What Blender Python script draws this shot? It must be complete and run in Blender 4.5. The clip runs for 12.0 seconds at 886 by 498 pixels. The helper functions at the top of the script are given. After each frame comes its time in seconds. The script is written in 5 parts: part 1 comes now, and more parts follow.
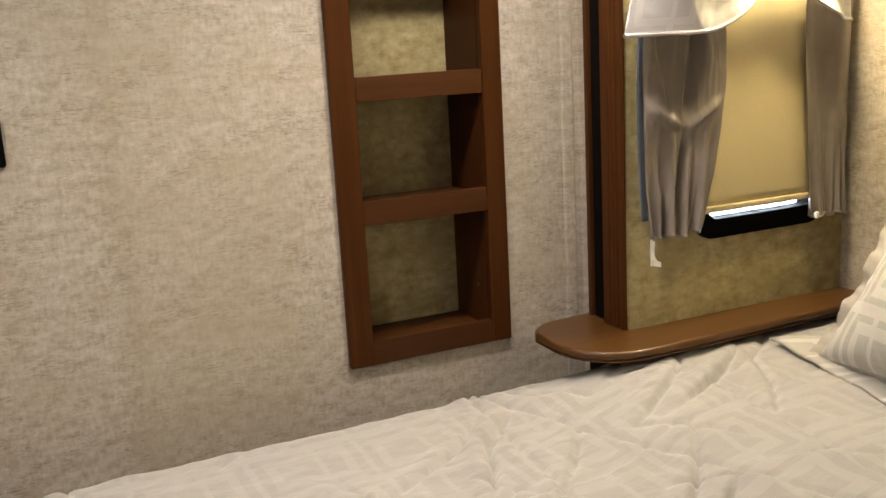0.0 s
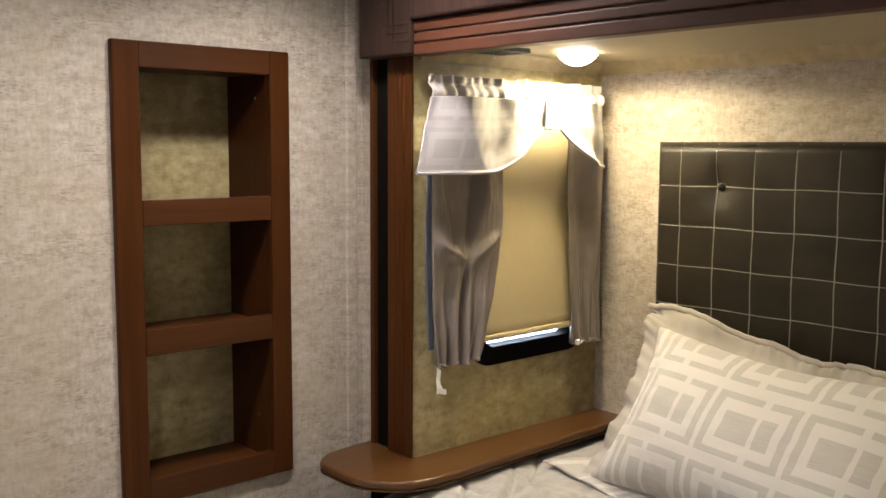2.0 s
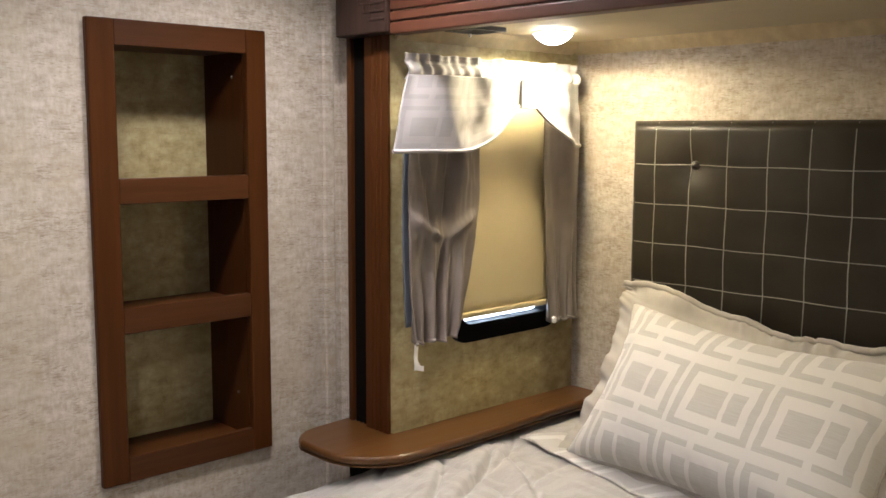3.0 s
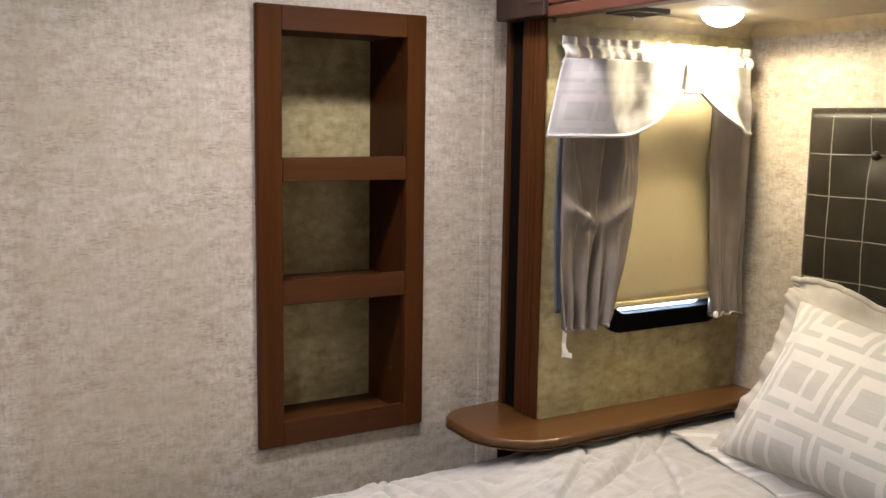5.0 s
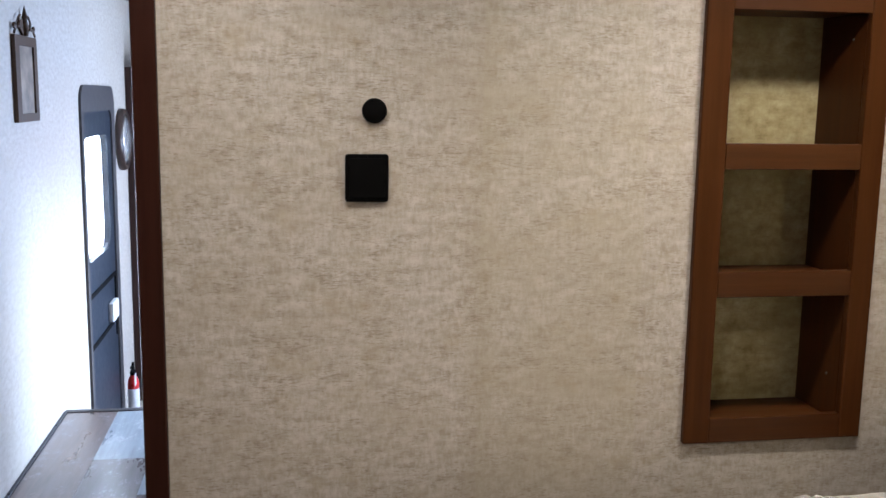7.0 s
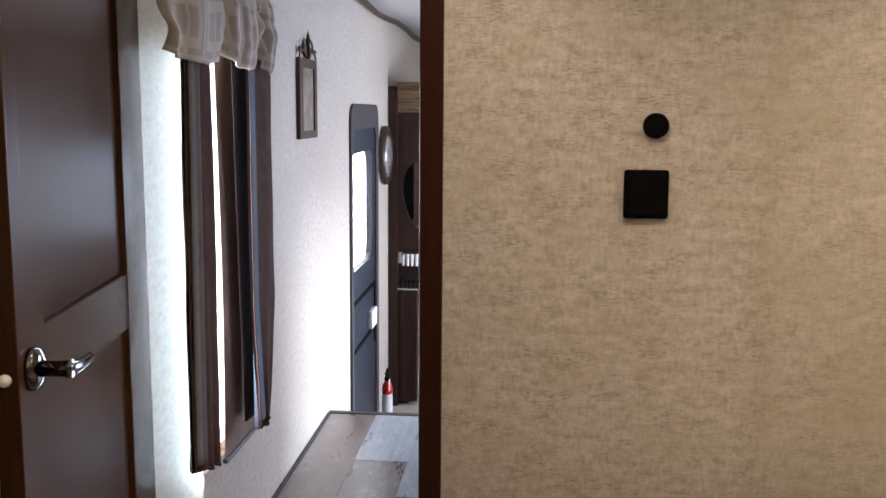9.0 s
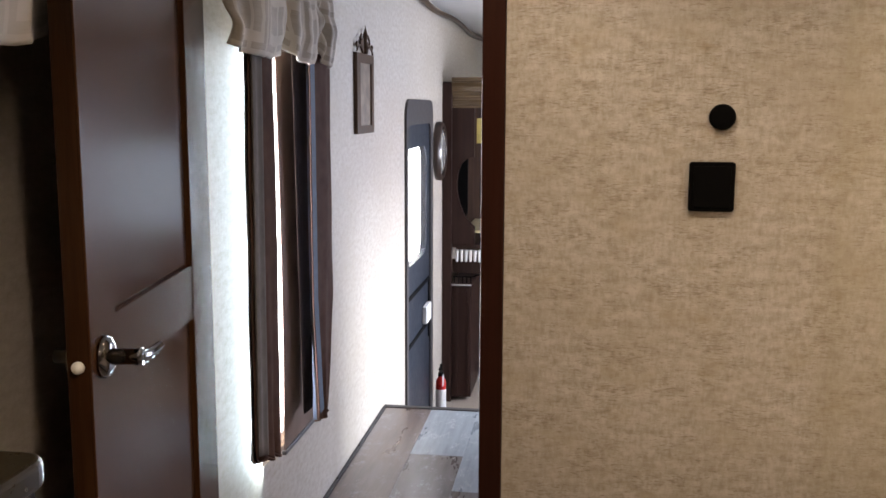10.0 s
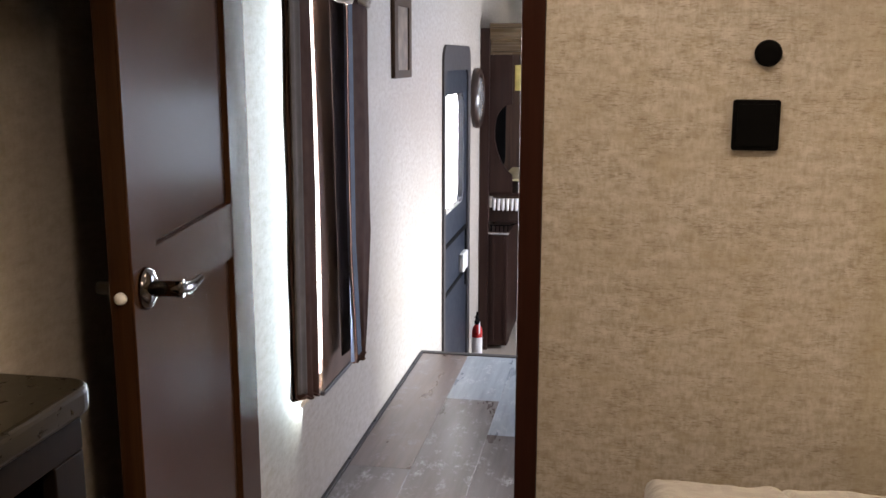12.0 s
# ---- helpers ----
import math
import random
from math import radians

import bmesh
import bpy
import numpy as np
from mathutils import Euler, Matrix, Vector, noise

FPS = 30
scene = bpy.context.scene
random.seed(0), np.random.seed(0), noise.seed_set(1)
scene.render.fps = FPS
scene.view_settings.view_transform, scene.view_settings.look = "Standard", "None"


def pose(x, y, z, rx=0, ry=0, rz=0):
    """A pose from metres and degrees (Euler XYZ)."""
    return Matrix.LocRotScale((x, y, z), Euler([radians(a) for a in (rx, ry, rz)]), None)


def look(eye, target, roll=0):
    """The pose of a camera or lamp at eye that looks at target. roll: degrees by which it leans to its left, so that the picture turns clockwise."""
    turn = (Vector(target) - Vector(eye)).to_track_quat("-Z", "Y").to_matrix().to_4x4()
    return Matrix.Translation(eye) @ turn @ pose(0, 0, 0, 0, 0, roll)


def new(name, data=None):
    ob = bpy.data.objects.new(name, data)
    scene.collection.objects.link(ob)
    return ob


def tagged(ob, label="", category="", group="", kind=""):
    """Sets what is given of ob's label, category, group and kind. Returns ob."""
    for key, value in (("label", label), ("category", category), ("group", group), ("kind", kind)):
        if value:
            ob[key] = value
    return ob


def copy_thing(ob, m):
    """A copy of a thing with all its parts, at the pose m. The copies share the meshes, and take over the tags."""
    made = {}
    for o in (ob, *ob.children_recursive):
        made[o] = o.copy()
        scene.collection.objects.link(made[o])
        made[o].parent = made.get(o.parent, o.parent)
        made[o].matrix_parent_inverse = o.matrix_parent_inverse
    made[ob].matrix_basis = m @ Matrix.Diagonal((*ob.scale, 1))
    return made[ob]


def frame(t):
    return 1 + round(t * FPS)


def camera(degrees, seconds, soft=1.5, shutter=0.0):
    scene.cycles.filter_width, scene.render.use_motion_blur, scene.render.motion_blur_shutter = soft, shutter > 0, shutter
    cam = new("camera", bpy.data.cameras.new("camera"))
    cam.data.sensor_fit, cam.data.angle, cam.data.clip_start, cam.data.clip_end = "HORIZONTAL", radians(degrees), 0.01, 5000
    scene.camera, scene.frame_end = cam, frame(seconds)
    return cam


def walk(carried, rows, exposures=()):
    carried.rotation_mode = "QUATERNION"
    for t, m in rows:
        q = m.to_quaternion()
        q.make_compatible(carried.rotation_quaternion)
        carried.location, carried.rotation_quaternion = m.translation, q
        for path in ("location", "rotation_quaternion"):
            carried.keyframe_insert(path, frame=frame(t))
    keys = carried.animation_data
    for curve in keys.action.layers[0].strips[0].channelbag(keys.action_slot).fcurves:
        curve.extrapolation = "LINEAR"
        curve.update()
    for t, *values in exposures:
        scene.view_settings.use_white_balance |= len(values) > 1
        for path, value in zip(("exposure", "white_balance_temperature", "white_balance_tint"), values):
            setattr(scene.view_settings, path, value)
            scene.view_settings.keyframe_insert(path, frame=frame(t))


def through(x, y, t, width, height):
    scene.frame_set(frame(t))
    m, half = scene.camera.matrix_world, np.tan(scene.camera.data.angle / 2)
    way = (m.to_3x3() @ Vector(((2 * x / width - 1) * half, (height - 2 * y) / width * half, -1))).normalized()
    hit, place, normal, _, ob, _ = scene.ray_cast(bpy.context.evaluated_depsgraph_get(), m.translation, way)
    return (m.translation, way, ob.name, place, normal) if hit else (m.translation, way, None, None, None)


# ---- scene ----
cam = camera(49.58, 12.0, soft=1.6)
PATH = [
    (0, (0.0763, -1.9831, 1.3206), (0.8846, -0.2047, 0.8920), -3.15),
    (0.5, (0.0756, -1.9391, 1.3314), (1.0277, -0.2029, 1.0503), -1.18),
    (1, (-0.0122, -1.9025, 1.3511), (1.1101, -0.2608, 1.1384), -1.27),
    (1.5, (-0.0547, -1.8875, 1.3609), (1.2011, -0.3444, 1.1561), 0.31),
    (2, (-0.0741, -1.8872, 1.3620), (1.2581, -0.4107, 1.1502), 0.30),
    (2.5, (-0.0839, -1.8897, 1.3521), (1.2840, -0.4499, 1.1162), 0.64),
    (2.7, (-0.0859, -1.8974, 1.3515), (1.2822, -0.4587, 1.1098), 0.41),
    (4.3, (0.0152, -1.9630, 1.3355), (1.1919, -0.3644, 1.0909), 0.82),
    (4.5, (0.0158, -1.9732, 1.3368), (1.1429, -0.3400, 1.0871), 0.93),
    (5, (0.0018, -1.9748, 1.3335), (1.0325, -0.2816, 1.0679), 0.89),
    (5.5, (0.0097, -1.9808, 1.3329), (0.8974, -0.2110, 1.0509), 0.88),
    (6, (-0.0094, -1.9692, 1.3132), (0.7412, -0.1360, 1.0376), 0.97),
    (6.5, (-0.0337, -1.9510, 1.3027), (0.4976, -0.0419, 1.0325), 1.16),
    (7, (-0.1136, -1.8871, 1.3363), (0.2073, 0.0617, 1.0215), 0.92),
    (7.5, (-0.1360, -1.8732, 1.3360), (-0.0060, 0.0976, 1.0209), 0.53),
    (7.7, (-0.1414, -1.8705, 1.3350), (-0.0666, 0.1041, 1.0262), 0.67),
    (9.3, (-0.1981, -1.8755, 1.3307), (-0.4045, 0.0932, 1.0454), 0.31),
    (9.5, (-0.2037, -1.8751, 1.3291), (-0.4317, 0.0909, 1.0413), 0.29),
    (10, (-0.2098, -1.8738, 1.3228), (-0.4838, 0.0856, 1.0302), 0.18),
    (10.5, (-0.2124, -1.8762, 1.3163), (-0.5251, 0.0766, 1.0180), 0.05),
    (11, (-0.2136, -1.8730, 1.3098), (-0.5433, 0.0751, 1.0000), -0.03),
    (11.5, (-0.2136, -1.8746, 1.3016), (-0.5540, 0.0634, 0.9436), 0.06),
    (12, (-0.2129, -1.8726, 1.2960), (-0.5589, 0.0583, 0.9059), 0.09),
]
EXPOSURES = [
    (0.0, 0.0, 6270, 13), (0.5, 0.68, 6120, 12), (1.0, 0.2, 5920, 13), (1.5, 0.0, 5870, 15), (2.0, -0.1, 5820, 16), (2.5, -0.05, 5670, 17),
    (4.5, -0.10, 5570, 17), (5.0, 0.0, 5520, 18), (5.5, 0.50, 5370, 17), (6.0, -0.02, 5520, 17), (6.5, -0.09, 5600, 17), (7.0, -0.11, 5720, 14),
    (7.5, -0.41, 5980, 17), (9.5, -0.44, 7200, 20), (12.0, -0.46, 7450, 20),
]
walk(cam, [(t, look(eye, target, roll)) for t, eye, target, roll in PATH], EXPOSURES)

# ---- world and large lights ----
world = bpy.data.worlds.new("sky")
scene.world = world
world.use_nodes = True
wn = world.node_tree
sky = wn.nodes.new("ShaderNodeTexSky")
sky.sky_type = "NISHITA"
sky.sun_disc = False
sky.sun_elevation = radians(12)
sky.sun_rotation = radians(69)
wn.links.new(sky.outputs[0], wn.nodes["Background"].inputs[0])
wn.nodes["Background"].inputs[1].default_value = 0.15


def lamp(name, kind, at, watts, color, size=0.1, toward=None, size_y=None):
    data = bpy.data.lights.new(name, kind)
    data.energy = watts
    data.color = color
    ob = new(name, data)
    if kind == "SUN":
        data.angle = radians(0.5)
    elif kind == "AREA":
        data.shape = "RECTANGLE" if size_y else "DISK"
        data.size = size
        if size_y:
            data.size_y = size_y
    else:
        data.shadow_soft_size = size
    ob.matrix_world = look(at, toward) if toward else Matrix.Translation(at)
    return ob


WARM = (1.0, 0.81, 0.42)
NEUTRAL = (1.0, 0.88, 0.715)
sun = lamp("sun_light", "SUN", (2.4, 0.9, 0.55), 8.0, (0.66, 0.84, 1.0), toward=(0, 0, 0))
sun.data.angle = radians(14)
SLIDE_LAMPS = ((1.69, -0.40, 1.0), (1.69, -1.76, 0.5))
for lx, ly, dim in SLIDE_LAMPS:
    spot = lamp("slide_lamp_light", "SPOT", (lx, ly, 1.535), 10.4 * dim, WARM, 0.035, toward=(lx, ly, 0))
    spot.data.spot_size = radians(176)
    spot.data.spot_blend = 0.12
    lamp("slide_lamp_down_light", "AREA", (lx, ly, 1.532), 4.0 * dim, WARM, 0.07, toward=(lx, ly, 0))
# Unseen ceiling lamps: some set by shadows, the middle one added to brighten the partition.
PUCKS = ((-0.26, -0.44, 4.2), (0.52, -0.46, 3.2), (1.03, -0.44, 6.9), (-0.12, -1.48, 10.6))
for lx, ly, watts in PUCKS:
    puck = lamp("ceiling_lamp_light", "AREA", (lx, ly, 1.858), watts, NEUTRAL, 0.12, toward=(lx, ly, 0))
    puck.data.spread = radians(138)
lamp("living_window_light", "AREA", (1.28, 3.3, 0.85), 165.0, (0.57, 0.73, 1.0), 1.5, toward=(-0.5, 1.7, 0.1), size_y=1.0)
lamp("hall_window_light", "AREA", (-1.035, 0.755, 0.96), 58.0, (0.88, 0.90, 1.0), 0.40, toward=(0, 0.755, 0.96), size_y=1.0)
# Strip lamp added behind the curtain to make the glow along the wall.
lamp("hall_wall_glow_light", "AREA", (-1.012, 0.545, 0.9), 9.0, (0.58, 0.86, 1.0), 0.05, toward=(-1.062, 0.2, 0.9), size_y=1.15)


# ---- node helpers ----
def pbr(name, rough=0.5, metal=0.0, color=None):
    m = bpy.data.materials.new(name)
    m.use_nodes = True
    nt = m.node_tree
    b = nt.nodes["Principled BSDF"]
    b.inputs["Roughness"].default_value = rough
    b.inputs["Metallic"].default_value = metal
    if color:
        b.inputs["Base Color"].default_value = (*color, 1)
    return m, nt, b


def put(nt, node, index, value):
    """Links a socket to an input, or sets its value."""
    if isinstance(value, bpy.types.NodeSocket):
        nt.links.new(value, node.inputs[index])
    elif value is not None:
        node.inputs[index].default_value = value


def calc(nt, op, a, b=None, c=None):
    n = nt.nodes.new("ShaderNodeMath")
    n.operation = op
    put(nt, n, 0, a)
    put(nt, n, 1, b)
    put(nt, n, 2, c)
    return n.outputs[0]


def split(nt, vector):
    n = nt.nodes.new("ShaderNodeSeparateXYZ")
    put(nt, n, 0, vector)
    return n.outputs


def join(nt, x, y, z=0.0):
    n = nt.nodes.new("ShaderNodeCombineXYZ")
    put(nt, n, 0, x)
    put(nt, n, 1, y)
    put(nt, n, 2, z)
    return n.outputs[0]


def coords(nt, which="Object"):
    return nt.nodes.new("ShaderNodeTexCoord").outputs[which]


def scaled(nt, vector, sx, sy, sz):
    n = nt.nodes.new("ShaderNodeMapping")
    put(nt, n, 0, vector)
    n.inputs["Scale"].default_value = (sx, sy, sz)
    return n.outputs[0]


def grain(nt, vector, scale, detail=4.0, rough=0.55):
    n = nt.nodes.new("ShaderNodeTexNoise")
    put(nt, n, 0, vector)
    n.inputs["Scale"].default_value = scale
    n.inputs["Detail"].default_value = detail
    n.inputs["Roughness"].default_value = rough
    return n.outputs[0]


def ramp(nt, value, stops):
    n = nt.nodes.new("ShaderNodeValToRGB")
    put(nt, n, 0, value)
    el = n.color_ramp.elements
    while len(el) < len(stops):
        el.new(0.5)
    for e, (p, c) in zip(el, stops):
        e.position = p
        e.color = (*c, 1) if len(c) == 3 else c
    return n.outputs[0]


def blend(nt, fac, a, b, mode="MIX"):
    n = nt.nodes.new("ShaderNodeMix")
    n.data_type = "RGBA"
    n.blend_type = mode
    put(nt, n, 0, fac)
    put(nt, n, 6, (*a, 1) if isinstance(a, tuple) else a)
    put(nt, n, 7, (*b, 1) if isinstance(b, tuple) else b)
    return n.outputs[2]


def bump(nt, b, height, strength=0.2, distance=0.002):
    n = nt.nodes.new("ShaderNodeBump")
    n.inputs["Strength"].default_value = strength
    n.inputs["Distance"].default_value = distance
    put(nt, n, "Height", height)
    nt.links.new(n.outputs[0], b.inputs["Normal"])


# ---- materials ----
def make_wallpaper(name, fleck):
    """Linen-look paper; fleck sets how strongly its dark threads show."""
    m, nt, b = pbr(name, 0.62)
    x, y, z = split(nt, coords(nt))
    u = calc(nt, "ADD", x, y)
    p = join(nt, u, z)
    dash = grain(nt, scaled(nt, p, 58, 270, 1), 1.0, 3.0, 0.6)
    thin = grain(nt, scaled(nt, p, 95, 620, 1), 1.0, 2.0)
    warp = grain(nt, scaled(nt, p, 300, 34, 1), 1.0, 2.0)
    clump = grain(nt, scaled(nt, p, 9, 16, 1), 1.0, 4.0, 0.6)
    mott = grain(nt, scaled(nt, p, 26, 56, 1), 1.0, 5.0, 0.66)
    cross = grain(nt, scaled(nt, p, 120, 46, 1), 1.0, 4.0, 0.6)
    wide = grain(nt, scaled(nt, p, 3.0, 4.2, 1), 1.0, 4.0, 0.6)
    c = ramp(nt, calc(nt, "MULTIPLY_ADD", cross, 0.20 + 0.20 * fleck, calc(nt, "MULTIPLY", mott, 0.80 - 0.20 * fleck)),
             [(0.37, (0.335, 0.278, 0.205)), (0.50, (0.450, 0.400, 0.340)), (0.62, (0.545, 0.500, 0.445))])
    c = blend(nt, ramp(nt, wide, [(0.42, (0, 0, 0)), (0.66, (0.50, 0.50, 0.50))]), c, (0.385, 0.325, 0.248))
    lift = calc(nt, "MULTIPLY_ADD", clump, 0.50, -0.25)
    c = blend(nt, ramp(nt, calc(nt, "ADD", dash, lift), [(0.565, (0, 0, 0)), (0.70, (0.70 * fleck, 0.66 * fleck, 0.66 * fleck))]), c, (0.212, 0.160, 0.102))
    c = blend(nt, ramp(nt, calc(nt, "ADD", thin, lift), [(0.58, (0, 0, 0)), (0.75, (0.44 * fleck, 0.44 * fleck, 0.44 * fleck))]), c, (0.235, 0.178, 0.13))
    c = blend(nt, ramp(nt, calc(nt, "ADD", warp, lift), [(0.62, (0, 0, 0)), (0.82, (0.30 * fleck, 0.30 * fleck, 0.30 * fleck))]), c, (0.26, 0.205, 0.155))
    seam = calc(nt, "ABSOLUTE", calc(nt, "SUBTRACT", u, 0.272))
    patch = calc(nt, "MULTIPLY", ramp(nt, seam, [(0.0, (1, 1, 1)), (0.045, (0, 0, 0))]), grain(nt, scaled(nt, p, 6, 4, 1), 1.0, 4.0))
    c = blend(nt, calc(nt, "MULTIPLY", patch, 0.55), c, (0.31, 0.25, 0.16))
    side = calc(nt, "MULTIPLY", calc(nt, "GREATER_THAN", u, 0.274), calc(nt, "LESS_THAN", u, 0.62))
    c = blend(nt, calc(nt, "MULTIPLY", side, calc(nt, "MULTIPLY", wide, 0.40)), c, (0.40, 0.345, 0.235))
    spot = grain(nt, scaled(nt, p, 11, 17, 1), 1.0, 4.0, 0.6)
    c = blend(nt, ramp(nt, spot, [(0.56, (0, 0, 0)), (0.74, (0.45, 0.45, 0.45))]), c, (0.36, 0.28, 0.165))
    c = blend(nt, 0.6 * (1 - fleck), c, (0.455, 0.405, 0.350))
    put(nt, b, "Base Color", c)
    bump(nt, b, dash, 0.015 * fleck, 0.001)
    return m


def make_wood(name, dark, mid, light, rough=0.38, axis="z", coat=0.0, gloss=0.35, relief=0.08, uneven=0.25):
    m, nt, b = pbr(name, rough)
    v = coords(nt)
    s = {"x": (1.2, 26, 26), "y": (26, 1.2, 26), "z": (26, 26, 1.2)}[axis]
    g = grain(nt, scaled(nt, v, *s), 2.2, 6.0, 0.6)
    fine = grain(nt, scaled(nt, v, *[q * 6 for q in s]), 2.0, 2.0)
    c = ramp(nt, g, [(0.28, dark), (0.5, mid), (0.74, light)])
    c = blend(nt, ramp(nt, fine, [(0.5, (0, 0, 0)), (0.75, (0.35, 0.35, 0.35))]), c, dark)
    put(nt, b, "Base Color", c)
    put(nt, b, "Roughness", calc(nt, "MULTIPLY_ADD", g, uneven, rough - 0.4 * uneven))
    b.inputs["Coat Weight"].default_value = coat
    b.inputs["Specular IOR Level"].default_value = gloss
    b.inputs["Coat Roughness"].default_value = 0.2
    bump(nt, b, fine, relief, 0.001)
    return m


def fret(nt, u, v, w, h):
    """A fret of framed blocks, each row the mirror of the last: 1 where the cloth is grey."""
    row = calc(nt, "FLOOR", calc(nt, "DIVIDE", v, h))
    flip = calc(nt, "MULTIPLY_ADD", calc(nt, "FLOORED_MODULO", row, 2.0), -2.0, 1.0)
    px = calc(nt, "MULTIPLY", calc(nt, "SUBTRACT", calc(nt, "FRACT", calc(nt, "DIVIDE", u, w)), 0.5), flip)
    py = calc(nt, "SUBTRACT", calc(nt, "FRACT", calc(nt, "DIVIDE", v, h)), 0.5)
    ay = calc(nt, "ABSOLUTE", py)
    d = calc(nt, "MAXIMUM", calc(nt, "SUBTRACT", calc(nt, "ABSOLUTE", px), 0.045), ay)

    def block(at, half, tall):
        return calc(nt, "MULTIPLY", calc(nt, "LESS_THAN", calc(nt, "ABSOLUTE", calc(nt, "SUBTRACT", px, at)), half), calc(nt, "LESS_THAN", ay, tall))

    core = block(-0.115, 0.175, 0.190)
    bar = block(0.205, 0.088, 0.200)
    ring = calc(nt, "MULTIPLY", calc(nt, "GREATER_THAN", d, 0.338), calc(nt, "LESS_THAN", d, 0.425))
    ring = calc(nt, "MULTIPLY", ring, calc(nt, "GREATER_THAN", calc(nt, "ABSOLUTE", calc(nt, "SUBTRACT", px, 0.090)), 0.042))
    return calc(nt, "MAXIMUM", calc(nt, "MAXIMUM", core, bar), ring)


def make_fret_cloth(name, light, grey, w, h, strength=1.0, rough=0.75, wrinkle=0.0):
    m, nt, b = pbr(name, rough)
    u, v, _ = split(nt, coords(nt, "UV"))
    wob = grain(nt, join(nt, u, v), 14.0, 2.0)
    u2 = calc(nt, "MULTIPLY_ADD", wob, 0.012, u)
    g = fret(nt, u2, v, w, h)
    lines = grain(nt, scaled(nt, join(nt, u, v), 10, 420, 1), 1.0, 2.0)
    weave = grain(nt, join(nt, u, v), 900.0, 2.0)
    fac = calc(nt, "MULTIPLY", g, calc(nt, "MULTIPLY_ADD", lines, 0.9 * strength, 0.35 * strength))
    c = blend(nt, fac, light, grey)
    soil = grain(nt, join(nt, u, v), 5.0, 3.0)
    c = blend(nt, calc(nt, "MULTIPLY", soil, 0.22), c, tuple(q * 0.8 for q in light))
    put(nt, b, "Base Color", c)
    b.inputs["Sheen Weight"].default_value = 0.25
    relief = calc(nt, "ADD", weave, calc(nt, "MULTIPLY", g, 0.6))
    if wrinkle:
        crush = grain(nt, scaled(nt, join(nt, u2, v), 16, 24, 1), 1.0, 3.0)
        relief = calc(nt, "MULTIPLY_ADD", crush, wrinkle, relief)
    bump(nt, b, relief, 0.22, 0.0012)
    return m


def make_cloth(name, a, c2, rough=0.55, sheen=0.2, scale=60.0, gloss=0.5):
    m, nt, b = pbr(name, rough)
    v = coords(nt)
    g = grain(nt, v, scale, 4.0)
    t = grain(nt, scaled(nt, v, 900, 900, 300), 1.0, 2.0)
    put(nt, b, "Base Color", ramp(nt, g, [(0.3, a), (0.7, c2)]))
    b.inputs["Sheen Weight"].default_value = sheen
    b.inputs["Specular IOR Level"].default_value = gloss
    bump(nt, b, t, 0.18, 0.001)
    return m


def make_leather():
    m, nt, b = pbr("dark_leather", 0.36)
    v = coords(nt)
    g = grain(nt, v, 260.0, 4.0)
    w = grain(nt, v, 9.0, 3.0)
    put(nt, b, "Base Color", ramp(nt, w, [(0.3, (0.018, 0.014, 0.0095)), (0.7, (0.029, 0.023, 0.0155))]))
    put(nt, b, "Roughness", calc(nt, "MULTIPLY_ADD", w, 0.2, 0.32))
    b.inputs["Specular IOR Level"].default_value = 0.32
    bump(nt, b, g, 0.25, 0.0015)
    return m


def make_plain(name, color, rough=0.5, metal=0.0, scale=30.0, amount=0.15, gloss=0.5):
    m, nt, b = pbr(name, rough, metal)
    b.inputs["Specular IOR Level"].default_value = gloss
    v = coords(nt)
    g = grain(nt, v, scale, 5.0)
    lo = tuple(q * (1 - amount) for q in color)
    hi = tuple(min(1.0, q * (1 + amount)) for q in color)
    put(nt, b, "Base Color", ramp(nt, g, [(0.3, lo), (0.7, hi)]))
    put(nt, b, "Roughness", calc(nt, "MULTIPLY_ADD", g, 0.2, max(0.02, rough - 0.1)))
    bump(nt, b, grain(nt, v, scale * 8, 3.0), 0.06, 0.001)
    return m


